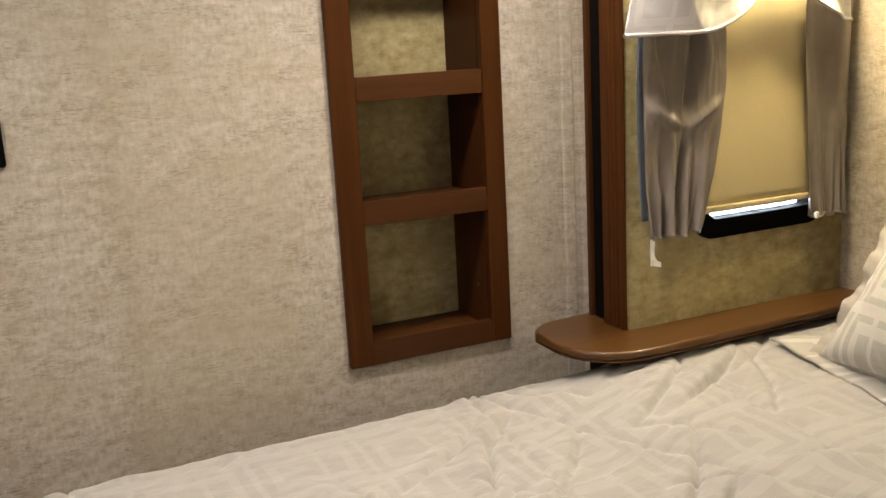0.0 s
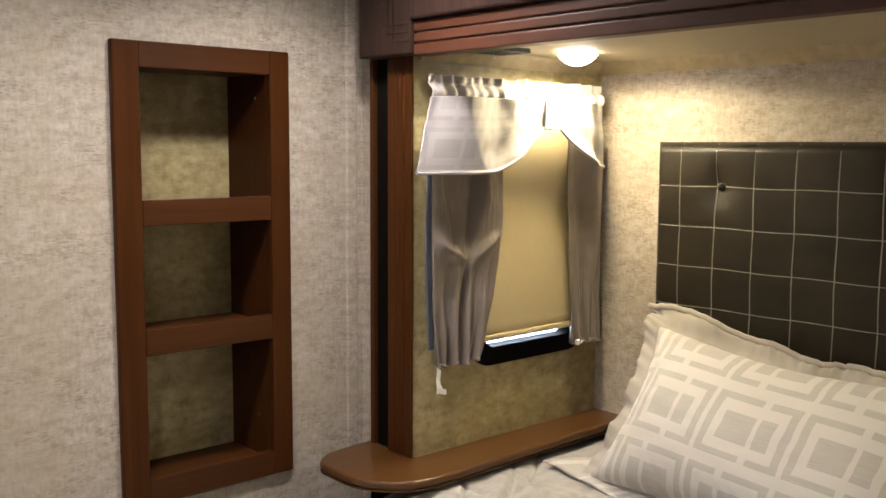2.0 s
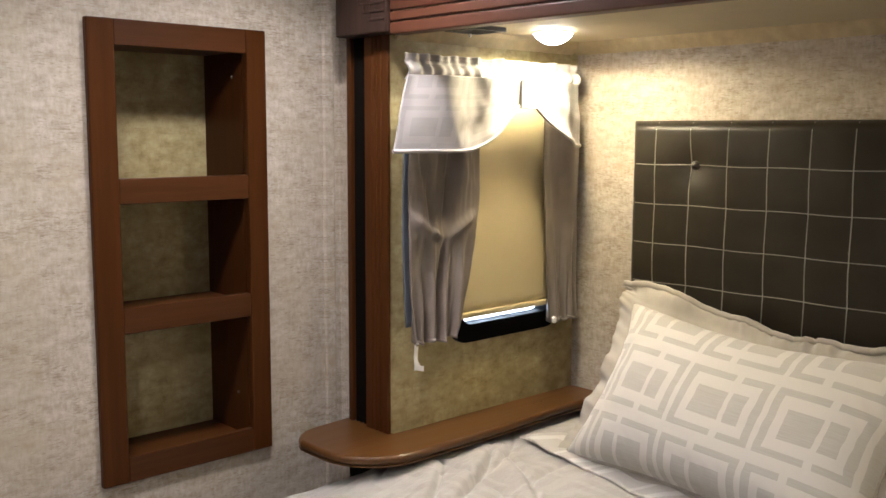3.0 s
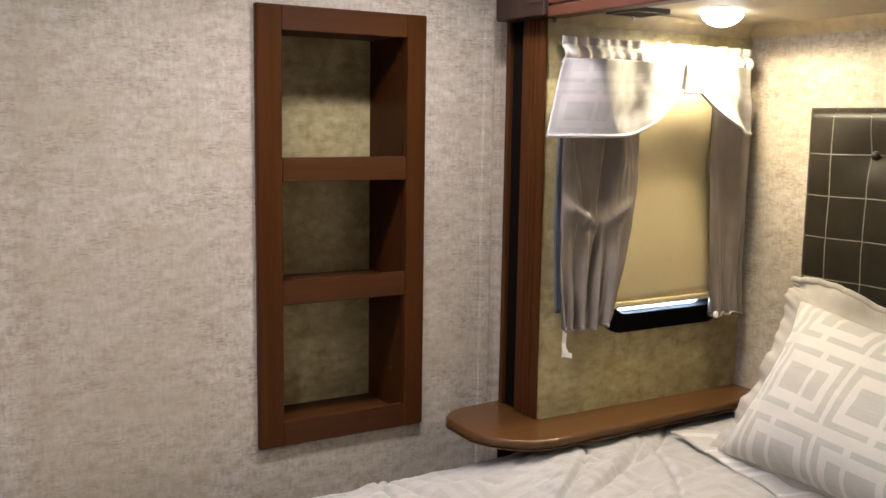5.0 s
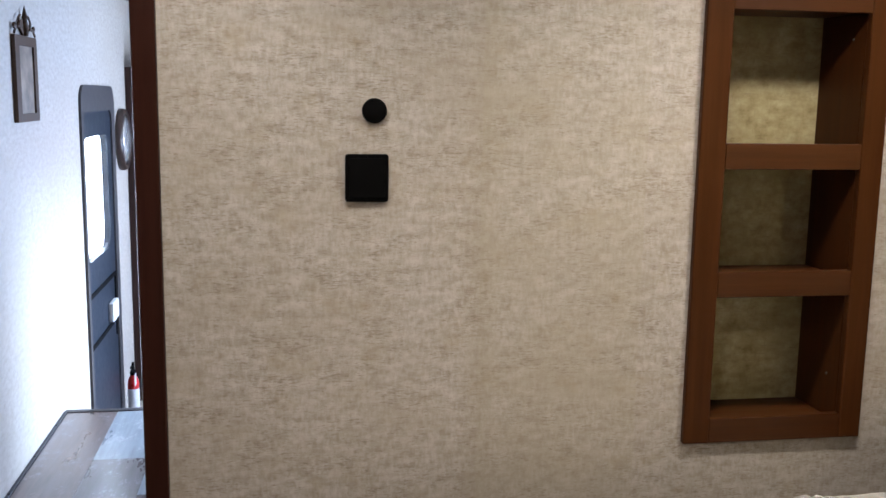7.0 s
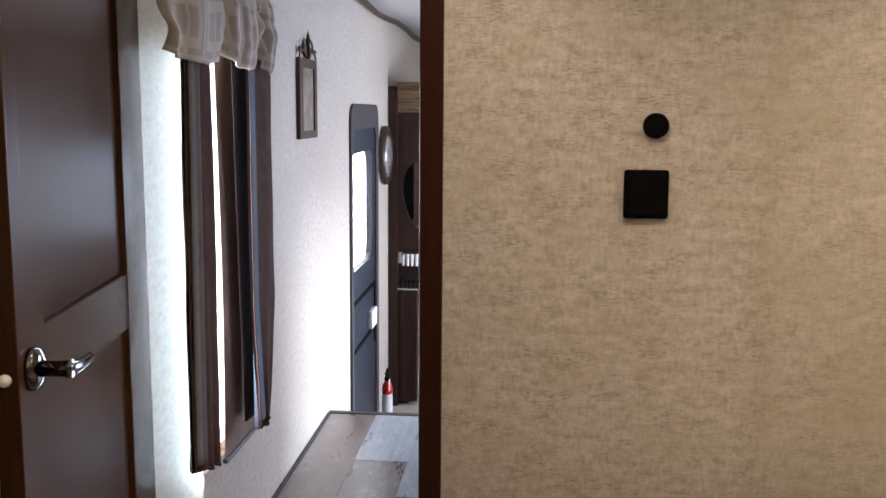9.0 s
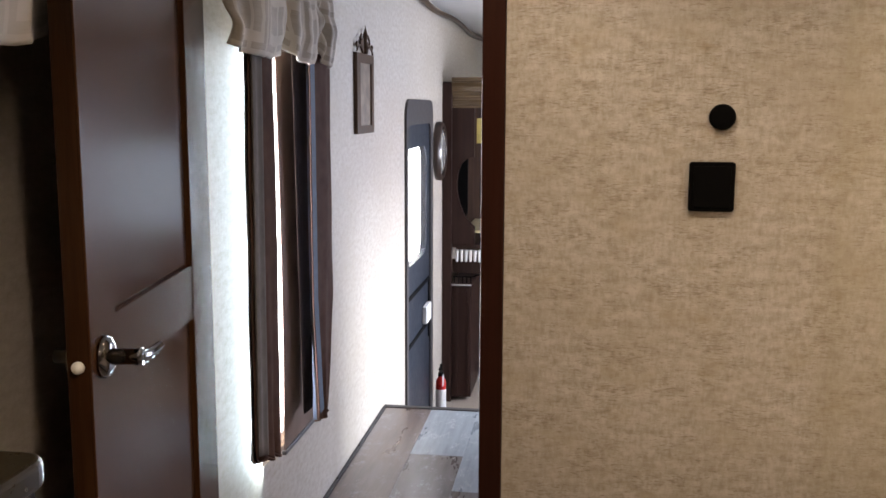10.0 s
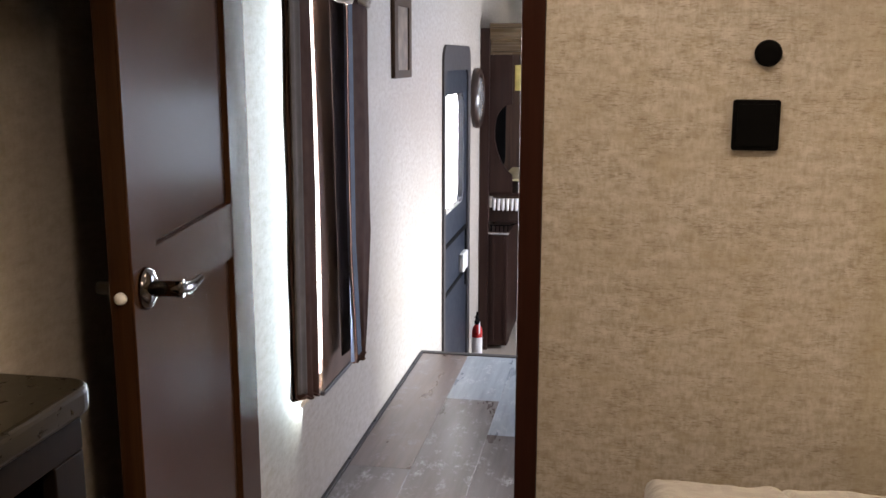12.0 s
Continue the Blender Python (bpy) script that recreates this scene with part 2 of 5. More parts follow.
def make_planks(name, dark, mid, light, veil, scuff):
    """Distressed planks: grain, a thin wash of veil colour and pale scuffs where scuff is high."""
    m, nt, b = pbr(name, 0.35)
    v = coords(nt)
    rnd = nt.nodes.new("ShaderNodeObjectInfo").outputs["Random"]
    x, y, z = split(nt, v)
    p = join(nt, calc(nt, "MULTIPLY_ADD", rnd, 31.0, x), y, rnd)
    g = grain(nt, scaled(nt, p, 26, 2.0, 1), 2.0, 6.0, 0.65)
    wash = grain(nt, scaled(nt, p, 7, 1.6, 1), 1.4, 4.0, 0.6)
    worn = grain(nt, scaled(nt, p, 9, 6, 1), 1.6, 6.0, 0.75)
    chip = grain(nt, scaled(nt, p, 60, 22, 1), 2.0, 4.0, 0.7)
    c = ramp(nt, g, [(0.25, dark), (0.5, mid), (0.78, light)])
    c = blend(nt, calc(nt, "MULTIPLY", rnd, 0.35), c, dark)
    c = blend(nt, ramp(nt, wash, [(0.35, (0, 0, 0)), (0.70, (0.75, 0.75, 0.75))]), c, veil)
    rub = calc(nt, "MULTIPLY", ramp(nt, worn, [(0.53, (0, 0, 0)), (0.66, (1, 1, 1))]), ramp(nt, chip, [(0.40, (0, 0, 0)), (0.58, (1, 1, 1))]))
    c = blend(nt, calc(nt, "MULTIPLY", rub, scuff), c, (0.56, 0.57, 0.58))
    put(nt, b, "Base Color", c)
    put(nt, b, "Roughness", calc(nt, "MULTIPLY_ADD", wash, 0.2, 0.2))
    b.inputs["Coat Weight"].default_value = 0.35
    b.inputs["Coat Roughness"].default_value = 0.25
    bump(nt, b, g, 0.12, 0.0012)
    return m


def make_glass():
    m, nt, b = pbr("window_glass", 0.02)
    b.inputs["Transmission Weight"].default_value = 1.0
    b.inputs["IOR"].default_value = 1.1
    return m


def make_glow(name, color, strength):
    m, nt, b = pbr(name, 0.4, 0.0, color)
    b.inputs["Emission Color"].default_value = (*color, 1)
    b.inputs["Emission Strength"].default_value = strength
    return m


def make_shade(name, color, through):
    m, nt, b = pbr(name, 0.7)
    v = coords(nt)
    t = grain(nt, scaled(nt, v, 700, 700, 700), 1.0, 2.0)
    put(nt, b, "Base Color", ramp(nt, t, [(0.3, tuple(q * 0.94 for q in color)), (0.7, color)]))
    tr = nt.nodes.new("ShaderNodeBsdfTranslucent")
    tr.inputs[0].default_value = (*color, 1)
    mx = nt.nodes.new("ShaderNodeMixShader")
    mx.inputs[0].default_value = through
    nt.links.new(b.outputs[0], mx.inputs[1])
    nt.links.new(tr.outputs[0], mx.inputs[2])
    nt.links.new(mx.outputs[0], nt.nodes["Material Output"].inputs[0])
    bump(nt, b, t, 0.1, 0.001)
    return m


WALLPAPER = make_wallpaper("linen_wallpaper", 1.0)
# The partition's paper with flecks faded, putting bright daylight's wash into its colour.
HALLPAPER = make_wallpaper("washed_out_linen_wallpaper", 0.3)
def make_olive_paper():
    """Olive paper by the small window, with brown blotches; it also paints niche shade."""
    m, nt, b = pbr("olive_wallpaper", 0.6)
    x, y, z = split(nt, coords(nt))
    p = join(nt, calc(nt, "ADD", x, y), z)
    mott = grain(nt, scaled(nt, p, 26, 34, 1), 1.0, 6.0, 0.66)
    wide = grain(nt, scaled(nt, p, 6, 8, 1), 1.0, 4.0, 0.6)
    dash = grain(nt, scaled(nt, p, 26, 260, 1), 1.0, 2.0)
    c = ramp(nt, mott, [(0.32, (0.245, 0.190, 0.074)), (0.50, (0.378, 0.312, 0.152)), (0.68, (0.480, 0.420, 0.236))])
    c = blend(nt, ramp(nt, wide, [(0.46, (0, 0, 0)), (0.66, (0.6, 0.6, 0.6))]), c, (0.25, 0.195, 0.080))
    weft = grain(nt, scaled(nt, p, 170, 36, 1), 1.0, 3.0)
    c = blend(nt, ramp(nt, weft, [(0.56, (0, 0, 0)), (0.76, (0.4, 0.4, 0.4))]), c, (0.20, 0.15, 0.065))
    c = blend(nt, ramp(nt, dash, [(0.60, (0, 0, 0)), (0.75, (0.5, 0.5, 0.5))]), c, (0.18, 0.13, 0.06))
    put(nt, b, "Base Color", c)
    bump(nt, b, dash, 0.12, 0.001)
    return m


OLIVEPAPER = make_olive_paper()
CHERRY = make_wood("cherry_wood", (0.043, 0.0137, 0.0033), (0.054, 0.0176, 0.0042), (0.068, 0.0226, 0.0056), gloss=0.1)
CHERRY_X = make_wood("cherry_wood_across", (0.043, 0.0137, 0.0033), (0.054, 0.0176, 0.0042), (0.068, 0.0226, 0.0056), axis="x", gloss=0.2)
CHERRY_Y = make_wood("cherry_wood_lengthwise", (0.052, 0.0175, 0.0085), (0.070, 0.0238, 0.0115), (0.090, 0.031, 0.015), axis="y", rough=0.45)
SHELFWOOD = make_wood("shelf_wood", (0.064, 0.0268, 0.0068), (0.077, 0.0327, 0.0083), (0.092, 0.040, 0.0105), rough=0.3, axis="x", coat=0.18, relief=0.03)
JAMBWOOD = make_wood("jamb_wood", (0.025, 0.0080, 0.0050), (0.031, 0.0100, 0.0062), (0.038, 0.0126, 0.0078), gloss=0.12)
DARKWOOD = make_wood("dark_wood", (0.018, 0.010, 0.008), (0.032, 0.018, 0.014), (0.05, 0.028, 0.02), rough=0.42, gloss=0.15)
ESPRESSO = make_wood("espresso_wood", (0.005, 0.0032, 0.0022), (0.0085, 0.0052, 0.0036), (0.013, 0.008, 0.0055), rough=0.4, gloss=0.12)
DOORWOOD = make_wood("door_wood", (0.035, 0.0145, 0.0066), (0.050, 0.0212, 0.0094), (0.069, 0.0305, 0.0137), rough=0.19, gloss=0.13, relief=0.0, uneven=0.05)
HUTCHWOOD = make_wood("hutch_wood", (0.020, 0.0085, 0.0065), (0.028, 0.0125, 0.0092), (0.038, 0.0175, 0.013), rough=0.4, gloss=0.2)
WALNUT = make_wood("walnut_wood", (0.035, 0.02, 0.015), (0.06, 0.034, 0.025), (0.09, 0.05, 0.036), rough=0.35)
RUBBER = make_plain("black_rubber", (0.0032, 0.0024, 0.0018), 0.65, gloss=0.05)
BLACK = make_plain("black_plastic", (0.0022, 0.002, 0.002), 0.55, amount=0.1, gloss=0.06)
GREYPLASTIC = make_plain("grey_plastic", (0.05, 0.045, 0.04), 0.45)
FRAMEGREY = make_plain("dark_grey_frame", (0.060, 0.054, 0.054), 0.45, gloss=0.25)
STRIP = make_plain("dark_floor_strip", (0.055, 0.052, 0.055), 0.5, gloss=0.2)
DARKBRONZE = make_plain("dark_bronze", (0.036, 0.021, 0.016), 0.35, 0.0, gloss=0.4)
CHROME = make_plain("chrome", (0.13, 0.12, 0.115), 0.14, 1.0, amount=0.05)
WHITEPLASTIC = make_plain("white_plastic", (0.75, 0.73, 0.70), 0.4, amount=0.05)
CREAM = make_shade("cream_shade_cloth", (0.57, 0.475, 0.275), 0.06)
PINKSHADE = make_cloth("brown_shade_cloth", (0.20, 0.135, 0.105), (0.25, 0.172, 0.135), 0.7, 0.0, 8.0, gloss=0.1)
CEILING = make_plain("ceiling_panel", (0.41, 0.35, 0.225), 0.6, scale=12, amount=0.06)
PALECEIL = make_plain("pale_ceiling_panel", (0.58, 0.565, 0.55), 0.6, scale=12, amount=0.05)
COVE = make_plain("cove_trim", (0.42, 0.34, 0.20), 0.5)
LEATHER = make_leather()
THREAD = make_plain("grey_thread", (0.20, 0.19, 0.165), 0.7)
SATIN = make_cloth("grey_satin", (0.165, 0.138, 0.120), (0.212, 0.180, 0.158), 0.31, 0.0, 14.0)
BROWNCLOTH = make_cloth("brown_cloth", (0.074, 0.038, 0.028), (0.104, 0.058, 0.045), 0.85, 0.0, 20.0, gloss=0.08)
FRET_PILLOW = make_fret_cloth("fret_pillow_cloth", (0.52, 0.50, 0.462), (0.330, 0.309, 0.278), 0.235, 0.212, 0.9)
FRET_BED = make_fret_cloth("fret_quilt_cloth", (0.360, 0.341, 0.320), (0.270, 0.253, 0.235), 0.215, 0.195, 0.50, wrinkle=34.0)
FRET_VALANCE = make_fret_cloth("fret_valance_cloth", (0.47, 0.448, 0.443), (0.325, 0.305, 0.30), 0.20, 0.16, 0.55)
FRET_SWAG = make_fret_cloth("fret_swag_cloth", (0.54, 0.485, 0.41), (0.32, 0.27, 0.215), 0.20, 0.16, 0.9)
GREYCLOTH = make_cloth("grey_facing_cloth", (0.125, 0.113, 0.108), (0.165, 0.150, 0.145), 0.8, 0.0, 30.0, gloss=0.1)
SHADOWCLOTH = make_cloth("shadow_cloth", (0.018, 0.012, 0.010), (0.027, 0.019, 0.017), 0.85, 0.0, 20.0, gloss=0.05)
SLATELINING = make_cloth("slate_lining", (0.085, 0.098, 0.122), (0.115, 0.130, 0.158), 0.8, 0.0, 30.0)
BLUELINING = make_cloth("blue_lining", (0.07, 0.10, 0.15), (0.10, 0.14, 0.20), 0.8, 0.0, 30.0)
LINING = make_cloth("pale_lining", (0.42, 0.44, 0.48), (0.50, 0.52, 0.55), 0.8, 0.1, 30.0)
SHAMBACK = make_cloth("taupe_cloth", (0.30, 0.272, 0.240), (0.40, 0.370, 0.330), 0.75, 0.2, 9.0)
PLANK = make_planks("brown_plank", (0.072, 0.040, 0.029), (0.138, 0.087, 0.067), (0.225, 0.158, 0.128), (0.195, 0.166, 0.164), 0.3)
GREYPLANK = make_planks("grey_plank", (0.074, 0.056, 0.050), (0.135, 0.110, 0.101), (0.225, 0.192, 0.180), (0.195, 0.182, 0.186), 0.8)
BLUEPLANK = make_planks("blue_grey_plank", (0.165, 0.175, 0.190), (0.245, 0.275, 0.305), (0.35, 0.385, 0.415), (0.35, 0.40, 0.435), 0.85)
SUBFLOOR = make_plain("dark_joint", (0.03, 0.025, 0.02), 0.7)
GLASS = make_glass()
LAMPGLOW = make_glow("lit_lens", (1.0, 0.93, 0.75), 30.0)
DAY = make_glow("daylight_backdrop", (0.85, 0.94, 1.0), 14.0)
FARGLOW = make_glow("far_glow", (0.62, 0.80, 1.0), 1.3)
RED = make_plain("red_enamel", (0.55, 0.02, 0.015), 0.3, amount=0.06)
PAPER = make_plain("white_label", (0.72, 0.70, 0.68), 0.6, amount=0.06)
BRONZE = make_plain("aged_bronze", (0.080, 0.046, 0.027), 0.45, 0.0, gloss=0.15)
CARPET = make_plain("beige_carpet", (0.32, 0.26, 0.21), 0.9, scale=80, amount=0.25)
GROUNDMAT = make_plain("gravel_ground", (0.30, 0.28, 0.25), 0.9, scale=3, amount=0.3)
COUNTER = make_plain("dark_laminate", (0.016, 0.0125, 0.0065), 0.3, scale=60, amount=0.2, gloss=0.4)
SILVER = make_plain("silvered_glass", (0.6, 0.58, 0.55), 0.15, 0.6)


# ---- mesh helpers ----
def box(x0, y0, z0, x1, y1, z1, r=0.0, seg=2):
    bm = bmesh.new()
    bmesh.ops.create_cube(bm, size=1)
    bmesh.ops.transform(bm, verts=bm.verts, matrix=Matrix.Translation(((x0 + x1) / 2, (y0 + y1) / 2, (z0 + z1) / 2))
                        @ Matrix.Diagonal((abs(x1 - x0), abs(y1 - y0), abs(z1 - z0), 1)))
    if r:
        bmesh.ops.bevel(bm, geom=bm.edges[:], offset=r, segments=seg, affect="EDGES", profile=0.5)
    return bm


def merge(*bms):
    out = bms[0]
    for other in bms[1:]:
        me = bpy.data.meshes.new("scratch")
        other.to_mesh(me)
        out.from_mesh(me)
        other.free()
        bpy.data.meshes.remove(me)
    return out


def prism(points, lo, hi, axis="z", r=0.0, seg=2):
    """Extrudes a closed outline, given in the two other axes in order, from lo to hi along axis."""
    bm = bmesh.new()

    def at(p, q):
        return {"x": (q, p[0], p[1]), "y": (p[0], q, p[1]), "z": (p[0], p[1], q)}[axis]

    a = [bm.verts.new(at(p, lo)) for p in points]
    b = [bm.verts.new(at(p, hi)) for p in points]
    n = len(points)
    f0 = bm.faces.new(a)
    f1 = bm.faces.new(b[::-1])
    for k in range(n):
        bm.faces.new((a[k], b[k], b[(k + 1) % n], a[(k + 1) % n]))
    bmesh.ops.recalc_face_normals(bm, faces=bm.faces)
    if r:
        rim = [e for f in (f0, f1) for e in f.edges]
        bmesh.ops.bevel(bm, geom=rim, offset=r, segments=seg, affect="EDGES", profile=0.5)
    return bm


def rounded(x0, z0, x1, z1, r, seg=6):
    pts = []
    for cx, cz, a0 in ((x1 - r, z1 - r, 0), (x0 + r, z1 - r, 90), (x0 + r, z0 + r, 180), (x1 - r, z0 + r, 270)):
        for k in range(seg + 1):
            a = radians(a0 + 90 * k / seg)
            pts.append((cx + r * math.cos(a), cz + r * math.sin(a)))
    return pts


def ring(outer, inner, lo, hi, axis):
    """A frame between two outlines of as many points."""
    bm = bmesh.new()

    def at(p, q):
        return {"x": (q, p[0], p[1]), "y": (p[0], q, p[1]), "z": (p[0], p[1], q)}[axis]

    loops = [[bm.verts.new(at(p, q)) for p in pts] for pts, q in ((outer, lo), (outer, hi), (inner, hi), (inner, lo))]
    n = len(outer)
    for k in range(n):
        for j in range(4):
            a, b = loops[j], loops[(j + 1) % 4]
            bm.faces.new((a[k], b[k], b[(k + 1) % n], a[(k + 1) % n]))
    bmesh.ops.recalc_face_normals(bm, faces=bm.faces)
    return bm


def slab(u0, v0, u1, v1, holes, at, thick, axis):
    """A wall with openings through it; u and v are the two other axes in order; it grows from at by thick along axis."""
    us = sorted({u0, u1, *[q for h in holes for q in (h[0], h[2])]})
    vs = sorted({v0, v1, *[q for h in holes for q in (h[1], h[3])]})
    bm = bmesh.new()

    def place(u, v, q):
        return {"x": (q, u, v), "y": (u, q, v), "z": (u, v, q)}[axis]

    grid = {}

    def vert(i, j):
        if (i, j) not in grid:
            grid[i, j] = bm.verts.new(place(us[i], vs[j], at))
        return grid[i, j]

    for i in range(len(us) - 1):
        for j in range(len(vs) - 1):
            mu, mv = (us[i] + us[i + 1]) / 2, (vs[j] + vs[j + 1]) / 2
            if any(h[0] < mu < h[2] and h[1] < mv < h[3] for h in holes):
                continue
            bm.faces.new((vert(i, j), vert(i + 1, j), vert(i + 1, j + 1), vert(i, j + 1)))
    got = bmesh.ops.extrude_face_region(bm, geom=bm.faces[:])
    moved = [g for g in got["geom"] if isinstance(g, bmesh.types.BMVert)]
    step = {"x": (thick, 0, 0), "y": (0, thick, 0), "z": (0, 0, thick)}[axis]
    bmesh.ops.translate(bm, verts=moved, vec=step)
    bmesh.ops.recalc_face_normals(bm, faces=bm.faces)
    return bm


def lathe(profile, at, axis="z", seg=28):
    """Turns a profile of (radius, height) about an axis through at."""
    bm = bmesh.new()
    rings = []
    for r, h in profile:
        loop = []
        for k in range(seg):
            a = 2 * math.pi * k / seg
            c, s = max(r, 1e-4) * math.cos(a), max(r, 1e-4) * math.sin(a)
            p = {"z": (c, s, h), "x": (h, c, s), "y": (c, h, s)}[axis]
            loop.append(bm.verts.new((at[0] + p[0], at[1] + p[1], at[2] + p[2])))
        rings.append(loop)
    for a, b in zip(rings, rings[1:]):
        for k in range(seg):
            bm.faces.new((a[k], a[(k + 1) % seg], b[(k + 1) % seg], b[k]))
    bm.faces.new(rings[0])
    bm.faces.new(rings[-1])
    bmesh.ops.recalc_face_normals(bm, faces=bm.faces)
    return bm


def tube(points, radius, seg=8):
    """A round cord through the points."""
    bm = bmesh.new()
    pts = [Vector(p) for p in points]
    loops = []
    for k, p in enumerate(pts):
        d = (pts[min(k + 1, len(pts) - 1)] - pts[max(k - 1, 0)]).normalized()
        side = d.cross(Vector((0.13, 0.31, 0.94))).normalized()
        up = d.cross(side)
        loops.append([bm.verts.new(p + radius * (math.cos(2 * math.pi * j / seg) * side + math.sin(2 * math.pi * j / seg) * up)) for j in range(seg)])
    for a, b in zip(loops, loops[1:]):
        for j in range(seg):
            bm.faces.new((a[j], a[(j + 1) % seg], b[(j + 1) % seg], b[j]))
    bm.faces.new(loops[0])
    bm.faces.new(loops[-1])
    bmesh.ops.recalc_face_normals(bm, faces=bm.faces)
    return bm


def sheet(nu, nv, shape, uv=None, thick=0.0, closed=False):
    """A grid of nu by nv cells; shape(s, t) gives the place and uv(s, t) the cloth's own metres."""
    bm = bmesh.new()
    lay = bm.loops.layers.uv.new("UVMap") if uv else None
    rows = [[bm.verts.new(shape(i / nu, j / nv)) for i in range(nu + 1)] for j in range(nv + 1)]
    for j in range(nv):
        for i in range(nu):
            f = bm.faces.new((rows[j][i], rows[j][i + 1], rows[j + 1][i + 1], rows[j + 1][i]))
            if uv:
                for loop, (a, b) in zip(f.loops, ((i, j), (i + 1, j), (i + 1, j + 1), (i, j + 1))):
                    loop[lay].uv = uv(a / nu, b / nv)
    bmesh.ops.recalc_face_normals(bm, faces=bm.faces)
    if thick:
        bmesh.ops.solidify(bm, geom=bm.faces[:], thickness=thick)
    return bm


BASE = {}


def thing(name, at, label, category, group="", kind=""):
    ob = new(name)
    ob.empty_display_size = 0.05
    ob.location = at
    BASE[ob] = Vector(at)
    return tagged(ob, label, category, group, kind)


def part(name, bm, material, parent=None, label="", smooth=False):
    me = bpy.data.meshes.new(name)
    if smooth:
        for f in bm.faces:
            f.smooth = True
    bm.to_mesh(me)
    bm.free()
    me.materials.append(material)
    ob = new(name, me)
    if parent:
        ob.parent = parent
        ob.matrix_parent_inverse = Matrix.Translation(-BASE.get(parent, Vector()))
    if label:
        tagged(ob, label)
    return ob


def structure(name, bm, material, label, category="wall", smooth=False):
    return tagged(part(name, bm, material, smooth=smooth), label, category, kind="structure")


# ---- plan, in metres ----
XL = -1.043          # side wall by the hall
XR = 1.36            # side wall with the bed's slide-out
XH = 1.985           # wall behind the headboard
YS = -0.235          # slide-out wall with the small window
YS2 = -1.98          # its opposite wall
CEIL = 1.90
SLIDE_CEIL = 1.585
LOW = -0.55          # lower floor at the entry
EDGE = 2.18          # where the upper floor ends
BACK = -3.0
FAR = 8.2

# ---- setting ----
structure("ground", slab(-40, -40, 40, 40, [], -1.25, -0.2, "z"), GROUNDMAT, "grey gravel ground outside under daylight", "ground")
structure("backdrop_left", slab(-1, -1.2, 10, 3.2, [], -1.75, -0.05, "x"), DAY, "bright overcast distance outside the hall window", "backdrop")
structure("backdrop_slide", slab(1.7, -1.2, 5.0, 3.0, [], 2.4, 0.05, "y"), DAY, "bright distance outside the small window", "backdrop")
floor = structure("floor", slab(XL, BACK, XR, EDGE, [], -0.012, -0.05, "z"), SUBFLOOR, "upper floor of weathered wood planks", "floor")
structure("floor_entry", slab(XL, EDGE + 0.023, XR, FAR, [], LOW, -0.05, "z"), CARPET, "lower entry floor in beige carpet", "floor")
structure("floor_riser", slab(XL, LOW, XR, -0.012, [], EDGE + 0.001, 0.022, "y"), DARKWOOD, "dark riser below the upper floor's edge", "stair")
structure("floor_nosing", box(XL + 0.002, EDGE - 0.008, -0.004, -0.2, EDGE + 0.024, 0.004, 0.002), FRAMEGREY, "dark metal nosing along the floor's edge", "trim")

HALLWIN = (0.535, 0.345, 0.98, 1.50)
ENTRY = (2.745, -0.50, 3.56, 1.335)
BEDWIN = (-1.75, 0.98, -0.62, 1.50)
structure("wall_left", slab(BACK, LOW, FAR, CEIL, [HALLWIN, ENTRY], XL, -0.05, "x"), HALLPAPER, "long side wall in beige linen-look wallpaper")
NX0, NX1, NZ0, NZ1 = 0.757, 1.119, 0.606, 1.546
structure("wall_partition", slab(-0.350, 0.0, XR, CEIL, [(NX0, NZ0, NX1, NZ1)], 0.0, 0.05, "y"), WALLPAPER, "bedroom partition in beige linen-look wallpaper with an inset niche")
structure("wall_partition_top", slab(XL, 1.86, -0.350, CEIL, [], 0.0, 0.05, "y"), WALLPAPER, "strip of wallpapered wall above the bedroom doorway")
structure("wall_right", slab(BACK, LOW, FAR, CEIL, [(YS2, 0.12, -0.20, SLIDE_CEIL + 0.02), (2.5, 0.25, 4.1, 1.35)], XR, 0.05, "x"), WALLPAPER, "side wall around the slide-out's opening")
structure("wall_back", slab(XL, LOW, XR, CEIL, [], BACK, -0.05, "y"), WALLPAPER, "bedroom end wall in beige wallpaper")
# Unseen opening and glow panel, added to give door and floor a blue sheen.
structure("wall_far", slab(XL, LOW, XR, CEIL, [(-0.8, 0.05, 1.1, 0.95)], FAR, 0.05, "y"), WALLPAPER, "far end wall of the living area with an added unseen opening")
structure("far_glow_panel", slab(-3, -1.2, 3, 3.0, [], FAR + 0.8, 0.05, "y"), FARGLOW, "glowing panel added behind the far opening", "backdrop")
# Unseen wall added to close the hall; its brown warms the door's reflection.
structure("wall_hall", slab(0.05, LOW, 2.2, CEIL, [], 0.62, 0.05, "x"), WALNUT, "unseen brown wall added opposite the hall window")
structure("ceiling", slab(XL, BACK, XR, FAR, [], CEIL, 0.05, "z"), PALECEIL, "pale panelled ceiling", "ceiling")
SWIN = (1.525, 0.846, 1.90, 1.43)
structure("wall_slide_window", slab(XR + 0.05, 0.1, XH, SLIDE_CEIL, [SWIN], YS, 0.05, "y"), OLIVEPAPER, "narrow slide-out wall in olive mottled wallpaper with a small window")
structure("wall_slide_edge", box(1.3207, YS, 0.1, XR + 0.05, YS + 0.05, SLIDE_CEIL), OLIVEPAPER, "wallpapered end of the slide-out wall")
